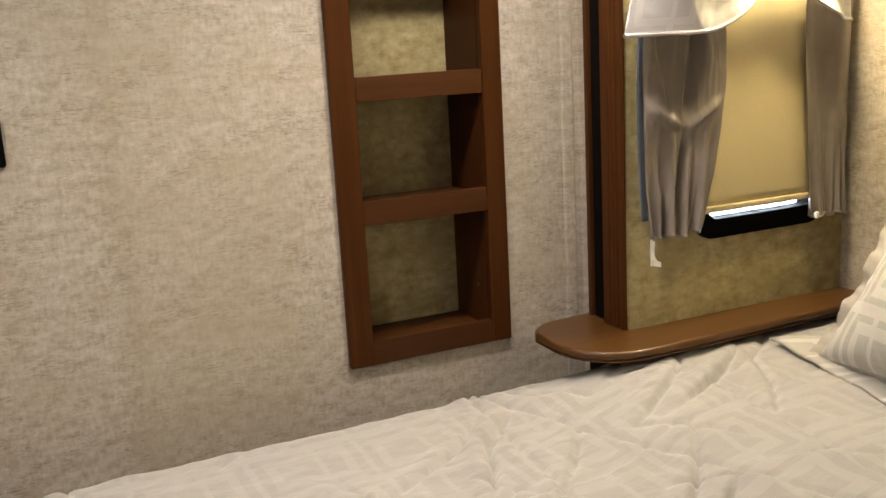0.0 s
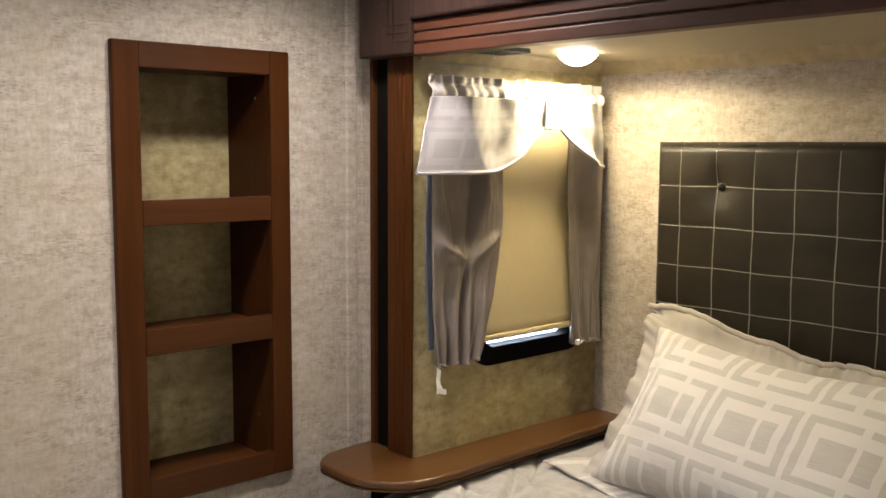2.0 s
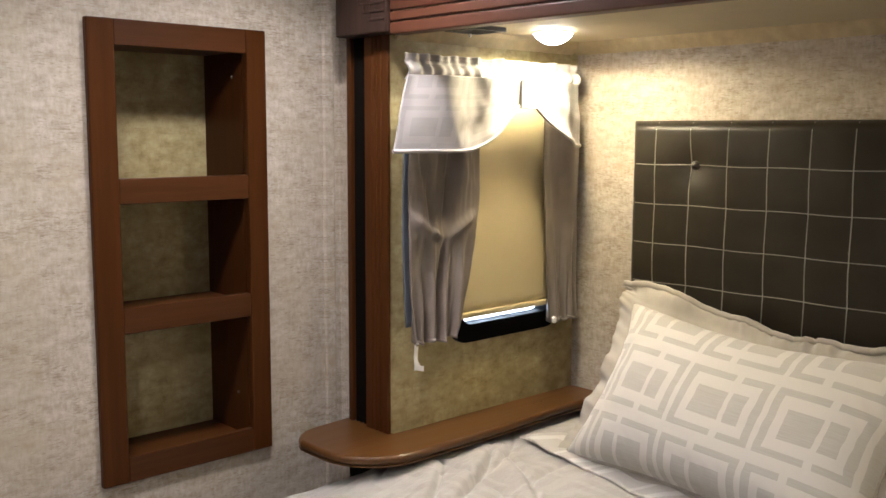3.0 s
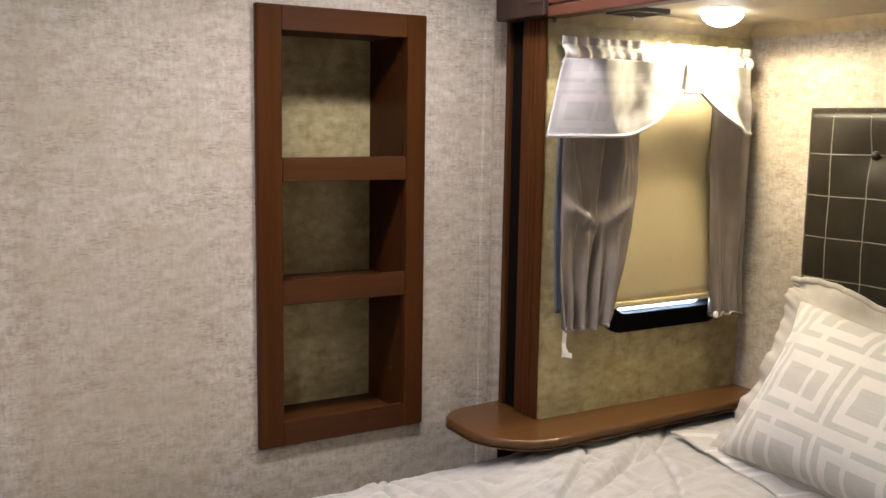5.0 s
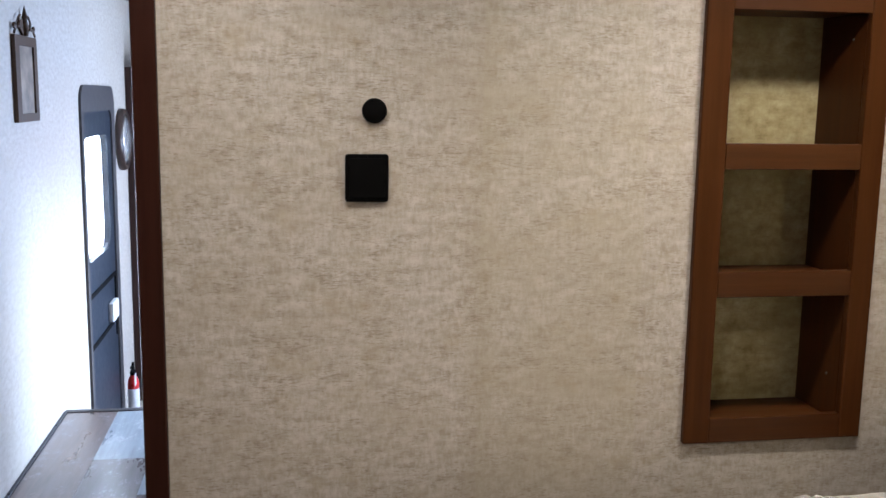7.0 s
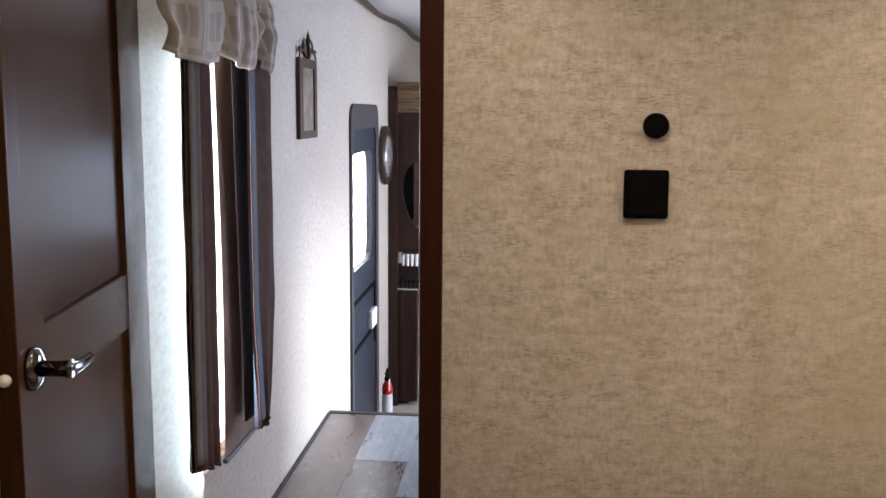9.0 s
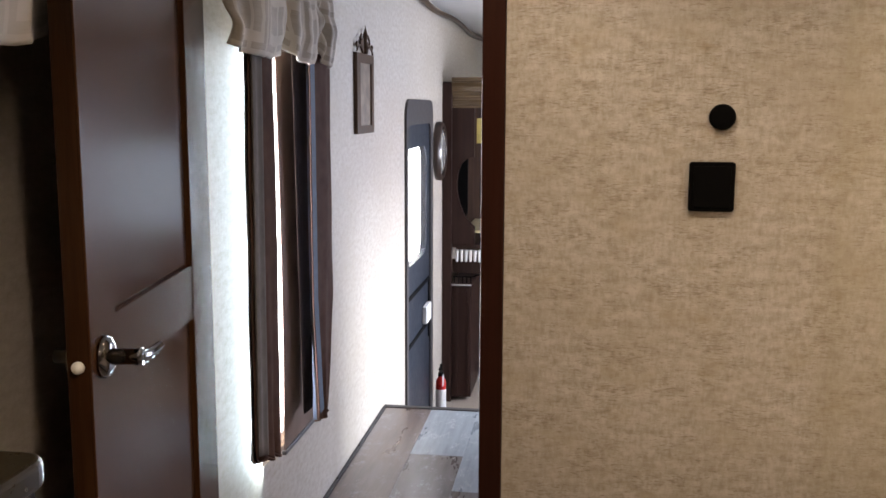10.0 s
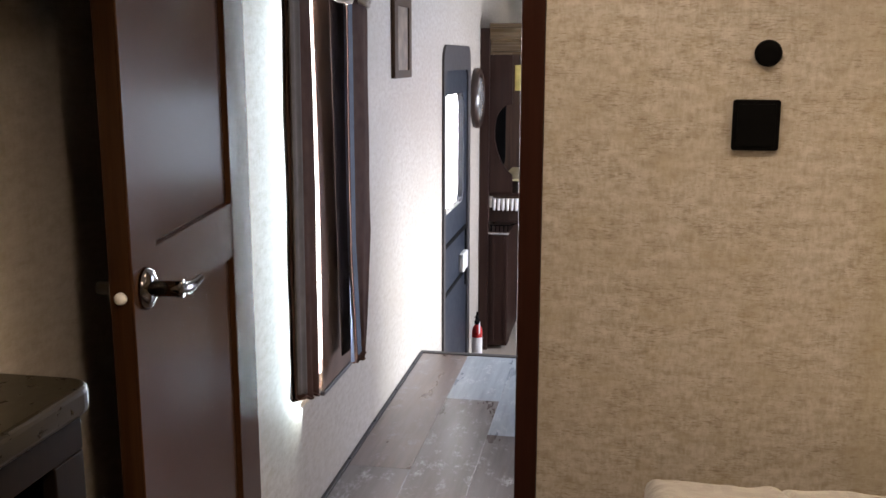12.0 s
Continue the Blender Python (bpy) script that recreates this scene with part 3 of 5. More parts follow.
structure("wall_headboard", slab(YS2, 0.1, YS + 0.05, SLIDE_CEIL, [], XH, 0.05, "x"), WALLPAPER, "wallpapered wall behind the headboard")
structure("wall_slide_far", slab(XR, 0.1, XH, SLIDE_CEIL, [], YS2, -0.05, "y"), WALLPAPER, "opposite end wall of the slide-out")
structure("ceiling_slide", slab(1.30, YS2, XH, YS, [], SLIDE_CEIL, 0.04, "z"), CEILING, "low yellowish ceiling of the slide-out", "ceiling")
structure("floor_slide", slab(XR, YS2, XH, YS, [], 0.12, -0.03, "z"), SUBFLOOR, "floor of the slide-out under the bed", "floor")
structure("trim_cove_headboard", prism([(XH, SLIDE_CEIL), (XH, 1.553), (XH - 0.006, 1.553), (XH - 0.022, 1.575), (XH - 0.026, SLIDE_CEIL)], YS2, YS, "y", 0.0), COVE, "tan cove trim below the slide-out ceiling", "trim")
structure("trim_cove_window", prism([(YS, SLIDE_CEIL), (YS, 1.553), (YS - 0.006, 1.553), (YS - 0.022, 1.575), (YS - 0.026, SLIDE_CEIL)], 1.34, XH - 0.026, "x"), COVE, "tan cove trim above the small window", "trim")
structure("trim_batten", box(1.306, -0.011, 0.061, 1.338, -0.0003, CEIL, 0.004), WALLPAPER, "narrow wallpapered batten near the corner", "trim")
hall_strip = structure("trim_baseboard_hall", box(XL + 0.0005, 0.063, 0.0006, XL + 0.014, EDGE - 0.010, 0.007, 0.003), STRIP, "dark strip along the hall wall's foot", "trim")
for k in range(6):
    part("nail", lathe([(0.0045, 0.0), (0.004, 0.002), (0.0, 0.003)], (XL + 0.0085, 0.30 + 0.34 * k, 0.0072), "z", 10), BLACK, hall_strip, "small black nail head")
structure("trim_baseboard_partition", box(-0.34, -0.012, 0.0, XR, -0.0005, 0.06, 0.003), CHERRY_X, "brown baseboard along the partition", "trim")
structure("jamb_right", box(-0.396, -0.012, 0.0, -0.3505, 0.062, 1.86, 0.003), JAMBWOOD, "dark brown wooden jamb at the partition's end", "trim")
structure("jamb_left", box(XL, -0.012, 0.0, -1.008, 0.062, 1.86, 0.003), JAMBWOOD, "dark brown wooden jamb on the side wall", "trim")
structure("jamb_head", box(-1.008, -0.010, 1.83, -0.396, 0.060, 1.86, 0.003), CHERRY_X, "wooden head over the bedroom doorway", "trim")


# ---- bedroom: niche in the partition ----
def build_niche():
    t = thing("wall_niche", (0.935, 0.0, 0.600), "cherry-brown wooden niche with three open shelves set in the wall", "shelf")
    ox0, ox1, oz0, oz1 = 0.728, 1.143, 0.600, 1.573
    ix0, ix1 = 0.786, 1.092
    d = 0.175
    part("stile", box(ox0, -0.014, oz0, ix0, 0.006, oz1, 0.003), CHERRY, t)
    part("stile", box(ix1, -0.014, oz0, ox1, 0.006, oz1, 0.003), CHERRY, t)
    for a, b in ((1.520, oz1), (1.195, 1.249), (0.922, 0.977), (oz0, 0.655)):
        part("rail", box(ix0, -0.0125, a, ix1, 0.006, b, 0.002), CHERRY_X, t)
    # The darker olive paper puts the recess's shade into the back's colour.
    part("back_panel", box(ix0 - 0.02, d, oz0 + 0.01, ix1 + 0.02, d + 0.006, oz1 - 0.03), OLIVEPAPER, t, "olive wallpapered back panel, darkened for the niche's shade")
    part("side_panel", box(ix0 - 0.012, 0.0065, 0.612, ix0, d, 1.536), CHERRY, t)
    side = part("side_panel", box(ix1, 0.0065, 0.612, ix1 + 0.012, d, 1.536), CHERRY, t)
    for a, b in ((1.524, 1.536), (1.205, 1.232), (0.932, 0.958), (0.612, 0.634)):
        part("shelf_board", box(ix0 + 0.0005, 0.0065, a, ix1 - 0.0005, d - 0.0005, b), CHERRY_X, t)
    for z in (1.470, 0.730):
        part("screw_cap", lathe([(0.0035, 0.0), (0.003, -0.002), (0.0, -0.0025)], (ix1, 0.05, z), "x", 10), GREYPLASTIC, side, "small grey screw cap")


build_niche()


# ---- bedroom: fascia around the slide-out ----
def build_fascia():
    t = thing("slide_fascia", (1.33, -0.16, 0.645), "cherry and dark wooden fascia framing the slide-out's opening", "fascia", kind="structure")
    prof = [(1.345, -0.156), (1.318, -0.156), (1.313, -0.159), (1.313, -0.180)]
    for y in (-0.184, -0.199, -0.214):
        prof += [(1.3135, y), (1.3165, y - 0.002), (1.3165, y - 0.005), (1.313, y - 0.007), (1.313, y - 0.012)]
    prof += [(1.313, -0.237), (1.316, -0.2405), (1.3205, -0.2405), (1.3205, -0.2345), (1.345, -0.2345)]
    part("post", prism(prof, 0.646, 1.570, "z"), CHERRY, t, "fluted cherry-brown post")
    part("seal", prism([(1.345, -0.0992), (1.330, -0.1015), (1.323, -0.108), (1.330, -0.115), (1.323, -0.122), (1.330, -0.130), (1.323, -0.138), (1.331, -0.146), (1.331, -0.155), (1.345, -0.155)], 0.646, 1.570, "z"), RUBBER, t, "black ribbed rubber seal")
    strip = [(1.359, -0.0765)] + [(1.330 - 0.010 * math.sin(radians(15 * k)), -0.0865 + 0.010 * math.cos(radians(15 * k))) for k in range(7)] + [(1.320, -0.0965), (1.322, -0.0985), (1.359, -0.0985)]
    part("edge_strip", prism(strip, 0.646, 1.570, "z"), CHERRY, t)
    block = part("corner_block", box(1.280, -0.276, 1.562, 1.359, -0.094, 1.790, 0.004), DARKWOOD, t, "dark square corner block")
    for k in range(3):
        o = 0.03 + 0.018 * k
        part("moulding", merge(box(1.2775, -0.270, 1.655 - o, 1.2795, -0.150 - o, 1.660 - o, 0.0008),
                               box(1.2775, -0.155 - o, 1.6605 - o, 1.2795, -0.150 - o, 1.785, 0.0008)), DARKWOOD, block)
    for a, b in ((1.558, 1.583), (1.586, 1.606), (1.609, 1.632)):
        part("header_board", box(1.290, YS2 + 0.001, a, 1.330, -0.277, b, 0.003), CHERRY_Y, t)
    part("header_core", box(1.302, YS2 + 0.001, 1.562, 1.328, -0.2775, 1.632), DARKWOOD, t)
    part("header_top", box(1.276, YS2 + 0.001, 1.634, 1.345, -0.2765, 1.80, 0.006), DARKWOOD, t, "dark stained upper header")


build_fascia()


def build_shelf():
    t = thing("wall_shelf", (1.55, -0.30, 0.622), "brown wooden ledge with a rounded end along the slide-out wall", "shelf")
    pts = [(1.984, YS - 0.001), (1.984, -0.358), (1.45, -0.374)]
    for k in range(9):
        a = radians(-90 - 90 * k / 8)
        pts.append((1.285 + 0.150 * math.cos(a), -0.230 + 0.145 * math.sin(a)))
    for k in range(1, 7):
        a = radians(180 - 90 * k / 6)
        pts.append((1.235 + 0.100 * math.cos(a), -0.16 + 0.090 * math.sin(a)))
    pts += [(1.335, -0.062), (1.335, YS - 0.001)]
    part("board", prism(pts, 0.6248, 0.645, "z", 0.008, 4), SHELFWOOD, t)
    part("lower_lip", prism(pts, 0.622, 0.6246, "z", 0.0008, 2), SHELFWOOD, t)


build_shelf()
# Boards below the ledge; the shadow there is put into their dark colour.
structure("panel_under_shelf", box(1.345, -0.214, 0.0, 1.985, -0.196, 0.621), DARKWOOD, "dark panel below the ledge, shade included in its colour", "panel")
structure("panel_below_post", box(1.322, -0.1955, 0.0, 1.3595, -0.079, 0.6215, 0.002), RUBBER, "panel end below the ledge, under the post, blacked for the shade", "panel")


# ---- bedroom: wall plates ----
def build_plates():
    t = thing("wall_plate", (0.043, 0.0, 1.128), "matt black square cover plate on the wall", "wall plate")
    part("cover", prism(rounded(0.0, 1.128, 0.085, 1.222, 0.006), -0.009, -0.0005, "y", 0.002), BLACK, t)
    part("flap", prism(rounded(0.008, 1.136, 0.077, 1.214, 0.004), -0.012, -0.0095, "y", 0.001), BLACK, t)
    for x, z in ((0.0425, 1.1322), (0.0425, 1.2178)):
        part("screw", lathe([(0.0025, -0.0092), (0.0022, -0.0102), (0.0, -0.0104)], (x, 0, z), "y", 10), BLACK, t)
    t = thing("wall_socket", (0.057, 0.0, 1.283), "round black socket cover on the wall", "socket")
    part("cover", lathe([(0.0245, -0.0005), (0.0245, -0.006), (0.022, -0.010), (0.012, -0.011), (0.0, -0.011)], (0.057, 0, 1.306), "y"), BLACK, t, smooth=False)


build_plates()


# ---- slide-out: window with shade, curtains and valance ----
def build_slide_window():
    x0, z0, x1, z1 = SWIN
    t = thing("window_1", ((x0 + x1) / 2, YS, z0), "small black-framed window with its cream shade drawn almost down", "window", kind="structure")
    part("window_frame", ring(rounded(x0 - 0.018, z0 - 0.018, x1 + 0.012, z1 + 0.012, 0.055), rounded(x0 + 0.022, z0 + 0.027, x1 - 0.026, z1 - 0.03, 0.03), YS - 0.012, YS + 0.03, "y"), BLACK, t, "black plastic frame")
    part("pane", box(x0 + 0.015, YS + 0.012, z0 + 0.02, x1 - 0.02, YS + 0.016, z1 - 0.02), GLASS, t, "clear glass pane").visible_shadow = False
    shade = part("shade", sheet(24, 24, lambda s, q: (1.500 + 0.398 * s, YS - 0.020 - 0.006 * math.sin(3.1 * q + 0.5), 0.905 + 0.52 * q), thick=0.002), CREAM, t, "cream cloth roller shade", True)
    part("hem_bar", box(1.500, YS - 0.030, 0.893, 1.898, YS - 0.018, 0.908, 0.004), CREAM, shade)


build_slide_window()


def pleat(s, n, seed):
    return math.sin(2 * math.pi * (n * s + 0.22 * math.sin(3.1 * s + seed)) + seed) + 0.3 * math.sin(2 * math.pi * (1.9 * n * s + seed))


def curtain_panel(name, label, left, right, z0, z1, y, depth, n, seed, material, axis="x", group="", crease=None, lining=None, tilt=0.0):
    """A gathered curtain between the edges left(t) and right(t), t running from its hem up."""
    mid = (left(0.5) + right(0.5)) / 2
    base = (mid, y, z0) if axis == "x" else (y, mid, z0)
    t = thing(name, base, label, "curtain", group)

    def shape(s, q, back=0.0):
        u = left(q) * (1 - s) + right(q) * s
        low = max(0.0, 1 - q / 0.5)
        off = depth * (pleat(s, n, seed) * low ** 1.1 + 0.6 * math.sin(2 * math.pi * 1.7 * n * s + seed) * low ** 2.5)
        off += depth * 0.55 * math.sin(2 * math.pi * (1.15 * s + 0.1) + seed) * (1 - low)
        off += 0.003 * noise.noise((5 * s + seed, 5 * q, 3.1))
        if crease:
            off += crease(s, q)
        z = z0 + (z1 - z0) * q + (0.004 * math.sin(17 * s + seed) + tilt * (1 - s)) * (1 - q)
        off -= back
        return (u, y - off, z) if axis == "x" else (y + off, u, z)

    part("cloth", sheet(72, 80, shape, thick=0.002), material, t, smooth=True)
    if lining:
        part("lining", sheet(40, 40, lambda s, q: shape(s, q, 0.008)), lining, t, "lining on the window side", True)

    def hem(s, q):
        a = 2 * math.pi * q
        p = Vector(shape(s, 0.0))
        rr = 0.0042 * (1 + 0.15 * math.sin(38 * s + seed))
        side = rr * math.cos(a)
        return (p.x, p.y - side, p.z + rr * math.sin(a)) if axis == "x" else (p.x + side, p.y, p.z + rr * math.sin(a))

    part("hem", sheet(60, 8, hem), material, t, smooth=True)
    return t


def fold(s, q):
    left_line = 0.535 - 0.17 * s
    right_line = 0.440 + 0.26 * (s - 0.58)
    reach = abs(s - 0.56)
    wide = 0.016 + 0.030 * reach
    ridge = 0.0095 * math.exp(-((q - left_line) / wide) ** 2) * max(0.0, min(1.0, (0.56 - s) * 6)) * min(1.0, s * 9)
    ridge += 0.0085 * math.exp(-((q - right_line) / wide) ** 2) * max(0.0, min(1.0, (s - 0.57) * 7)) * min(1.0, (1 - s) * 7)
    slit = -0.013 * math.exp(-((s - 0.57 + 0.2 * (0.4 - q)) / 0.030) ** 2) * max(0.0, min(1.0, (0.45 - q) * 10)) * max(0.0, min(1.0, (q - 0.05) * 9))
    slit -= 0.008 * math.exp(-((s - 0.20 - 0.25 * (0.4 - q)) / 0.045) ** 2) * max(0.0, min(1.0, (0.44 - q) * 8))
    valley = -0.010 * math.exp(-((s - 0.58 - 0.22 * (q - 0.5)) / 0.055) ** 2) * max(0.0, min(1.0, (q - 0.46) * 12))
    valley -= 0.006 * math.exp(-((s - 0.30 + 0.55 * (q - 0.62)) / 0.07) ** 2) * max(0.0, min(1.0, (q - 0.52) * 9)) * max(0.0, min(1.0, (0.9 - q) * 6))
    swell = 0.006 * math.exp(-((s - 0.76) / 0.09) ** 2) * max(0.0, min(1.0, (q - 0.52) * 6))
    crumple = -0.006 * abs(noise.noise((7.0 * s + 2.0 * q, 4.2 * q, 7.7))) - 0.0035 * abs(noise.noise((15 * s, 7 * q, 2.2)))
    return 1.7 * (ridge + slit + valley + swell) + crumple


left_curtain = curtain_panel("curtain", "grey-brown satin curtain gathered at its hem, creased halfway", lambda q: 1.350 - 0.012 * math.sin(3 * q), lambda q: 1.500 + 0.062 * min(1, q * 1.7) ** 0.7,
                             0.862, 1.40, YS - 0.046, 0.012, 5, 0.3, SATIN, group="small window curtains", crease=fold)
curtain_panel("curtain", "narrow grey-brown satin curtain gathered beside the corner", lambda q: 1.835 - 0.036 * min(1, q * 1.5), lambda q: 1.935 + 0.015 * q,
              0.852, 1.40, YS - 0.044, 0.012, 3, 1.7, SATIN, group="small window curtains")
part("lining", sheet(4, 40, lambda s, q: (1.341 - 0.010 * math.sin(3 * q) + 0.030 * s, YS - 0.036 + 0.004 * s, 0.90 + 0.48 * q), thick=0.0015), SLATELINING, left_curtain, "blue-grey lining along the curtain's edge", True)
tie = thing("curtain_tie", (1.352, YS - 0.05, 0.80), "white ribbon end hanging from the curtain's hem", "ribbon")
part("ribbon", sheet(2, 12, lambda s, q: (1.346 + 0.011 * s + 0.012 * max(0, 0.35 - q) * 3 * s, YS - 0.060 - 0.001 * math.sin(9 * q), 0.803 + 0.060 * q), thick=0.0015), PAPER, tie)
part("ribbon_end", sheet(6, 3, lambda s, q: (1.352 + 0.017 * s, YS - 0.064 - 0.003 * s, 0.803 + 0.012 * q - 0.004 * s), thick=0.0015), PAPER, tie)
tie2 = thing("curtain_tie", (1.833, YS - 0.05, 0.85), "small white ribbon knot at the curtain's hem", "ribbon")
part("knot", box(1.828, YS - 0.068, 0.850, 1.838, YS - 0.058, 0.866, 0.003), PAPER, tie2)


def build_valance():
    xa, xb, t0, t1 = 1.297, 1.939, 1.650, 1.711
    t = thing("valance", (1.68, YS - 0.05, 1.31), "off-white patterned swag valance tied up in the middle", "valance")

    def ease(v):
        v = max(0.0, min(1.0, v))
        return v * v * (3 - 2 * v)

    def low(x):
        if x < t0:
            k = max(0.0, (x - 1.465) / (t0 - 1.465))
            return 1.305 + 0.104 * k ** 1.9
        if x < t1:
            return 1.409
        return 1.409 - 0.096 * math.sin(math.pi / 2 * (x - t1) / (xb - t1)) ** 0.9

    def shape(s, q):
        x = xa + (xb - xa) * s
        lo = low(x)
        z = lo + (1.472 - lo) * q
        x2 = x + (0.040 * (1 - s) ** 2 - 0.018 * s ** 2) * q
        # the swag stands out in front of the flat hanging end, and drops in curved folds from the tie
        end = 1.385 + 0.085 * (1 - q) ** 1.5
        out = -0.006 + 0.044 * min(1.0, (x - xa) / (end - xa)) * ease((1.935 - x) / 0.10)
        d = min(abs(x - t0), abs(x - t1)) if not t0 < x < t1 else 0.0
        folds = 0.0042 * math.sin(2 * math.pi * (1.7 * q + 2.2 * d)) * (1 - q) * ease(d / 0.06) * ease((x - end + 0.02) / 0.08)
        folds += 0.0045 * math.sin(46 * x + 2 * noise.noise((x * 7, 0, z * 5))) * q
        folds += 0.004 * noise.noise((13 * x, 3, 13 * z)) + 0.002 * noise.noise((34 * x, 5, 34 * z))
        return (x2 - 0.020, YS - 0.074 - out - folds, z + 0.002 * noise.noise((20 * x, 1, 2)) * (1 - q))

    part("swag", sheet(130, 48, shape, lambda s, q: (0.75 * s, 0.25 * q), thick=0.003), FRET_VALANCE, t, smooth=True)

    def lip(s, q):
        p = Vector(shape(s, 0.0))
        a = 2 * math.pi * q
        return (p.x, p.y - 0.0045 * math.cos(a), p.z + 0.0045 * math.sin(a))

    part("hem", sheet(130, 8, lip, lambda s, q: (0.75 * s, 0.01 * q)), FRET_VALANCE, t, smooth=True)

    def head(s, q):
        x = 1.335 + 0.588 * s
        gather = math.sin(112 * x + 3.2 * math.sin(23 * x)) * min(1.0, 6 * s) + 0.5 * math.sin(203 * x)
        pocket = 0.014 * math.sin(math.pi * min(1.0, q / 0.66)) if q < 0.66 else 0.0
        seam = abs(q - 0.66) < 0.05
        return (x - 0.016, YS - 0.058 - pocket - 0.0065 * gather * (0.25 if seam else 0.55 + 0.5 * q), 1.462 + 0.058 * q + 0.006 * noise.noise((21 * x, 0, 0)) * max(0, q - 0.6) * 2)

    part("ruffle", sheet(260, 16, head, lambda s, q: (0.75 * s, 0.06 * q + 0.26), thick=0.002), FRET_VALANCE, t, "gathered rod pocket with a ruffle above", True)

    def tab(s, q):
        p = Vector(shape((t0 - xa + (t1 - t0) * s) / (xb - xa), min(1.0, q)))
        return (p.x, p.y - 0.004 - 0.005 * math.sin(math.pi * s) - 0.0012 * math.sin(21 * s), p.z - 0.006 * (1 - q))

    part("tab", sheet(12, 16, tab, lambda s, q: (0.05 * s, 0.06 * q + 0.05), thick=0.004), FRET_VALANCE, t, "cloth tab that gathers the middle", True)


build_valance()


def build_slide_lamp(x, y, label):
    t = thing("ceiling_lamp", (x, y, SLIDE_CEIL), label, "lamp")
    part("base", prism(rounded(x - 0.036, y - 0.036, x + 0.036, y + 0.036, 0.015), SLIDE_CEIL - 0.006, SLIDE_CEIL - 0.0005, "z", 0.002), WHITEPLASTIC, t)
    bm = bmesh.new()
    n = 12
    vs = [[None] * (n + 1) for _ in range(n + 1)]
    for i in range(n + 1):
        for j in range(n + 1):
            a, b = 2 * i / n - 1, 2 * j / n - 1
            h = max(0.0, (1 - a ** 2) * (1 - b ** 2))
            vs[i][j] = bm.verts.new((x + 0.038 * a * (1 - 0.10 * b * b), y + 0.038 * b * (1 - 0.10 * a * a), SLIDE_CEIL - 0.0065 - 0.026 * h ** 0.5))
    for i in range(n):
        for j in range(n):
            bm.faces.new((vs[i][j], vs[i][j + 1], vs[i + 1][j + 1], vs[i + 1][j]))
    part("lens", bm, LAMPGLOW, t, "bright frosted lens", True)


build_slide_lamp(*SLIDE_LAMPS[0][:2], "small lit dome lamp on the slide-out ceiling near the window")
build_slide_lamp(*SLIDE_LAMPS[1][:2], "small lit dome lamp over the bed's other side")


def build_puck(x, y):
    t = thing("ceiling_light", (x, y, CEIL), "unseen round white lit lamp on the bedroom ceiling", "lamp", "bedroom ceiling lamps")
    part("bezel", lathe([(0.095, -0.0005), (0.095, -0.008), (0.085, -0.020), (0.072, -0.024), (0.072, -0.014), (0.0, -0.014)], (x, y, CEIL), "z", 40), WHITEPLASTIC, t, smooth=False)
    part("lens", lathe([(0.070, -0.0145), (0.069, -0.026), (0.050, -0.034), (0.0, -0.038)], (x, y, CEIL), "z", 32), LAMPGLOW, t, "lit frosted lens", True)
    return t


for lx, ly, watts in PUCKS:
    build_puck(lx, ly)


def build_vent():
    t = thing("ceiling_vent", (1.50, -0.33, SLIDE_CEIL), "dark grey square air vent on the slide-out ceiling", "vent")
    part("frame", ring(rounded(1.452, -0.375, 1.560, -0.275, 0.008), rounded(1.464, -0.363, 1.548, -0.287, 0.004), SLIDE_CEIL - 0.010, SLIDE_CEIL - 0.0005, "z"), GREYPLASTIC, t)
    for k in range(5):
        y = -0.360 + 0.0150 * k
        part("slat", prism([(y, SLIDE_CEIL - 0.009), (y + 0.011, SLIDE_CEIL - 0.003), (y + 0.012, SLIDE_CEIL - 0.005), (y + 0.001, SLIDE_CEIL - 0.0105)], 1.464, 1.548, "x"), GREYPLASTIC, t)
    part("knob", lathe([(0.003, -0.010), (0.004, -0.015), (0.002, -0.018), (0.0, -0.018)], (1.53, -0.283, SLIDE_CEIL), "z", 12), WHITEPLASTIC, t, "pale turning knob")


build_vent()


# ---- headboard ----
HB_Y0, HB_Y1, HB_Z1 = -1.88, -0.449, 1.377
COLS = [-0.449, -0.525, -0.622, -0.724, -0.826, -0.925, -1.022]
while COLS[-1] - 0.1 > HB_Y0 + 0.05:
    COLS.append(COLS[-1] - 0.1)
ROWSZ = [1.372, 1.270, 1.172, 1.074, 0.976, 0.878, 0.780, 0.682, 0.584]
BUTTONS = [(-0.633, 1.270), (-1.120, 1.270), (-1.620, 1.270)]


def hb_depth(y, z):
    edge = min(y - HB_Y0, HB_Y1 - y, HB_Z1 - z)
    r = max(0.0, 1 - edge / 0.022)
    d = 0.045 - 0.020 * r * r
    gy = min(abs(y - c) for c in COLS[1:])
    gz = min(abs(z - c) for c in ROWSZ[1:])
    d -= 0.0014 * (math.exp(-(gy / 0.010) ** 2) + math.exp(-(gz / 0.010) ** 2))
    for by, bz in BUTTONS:
        q = math.hypot(y - by, z - bz)
        d -= 0.014 * math.exp(-(q / 0.045) ** 2)
    return XH - 0.002 - d


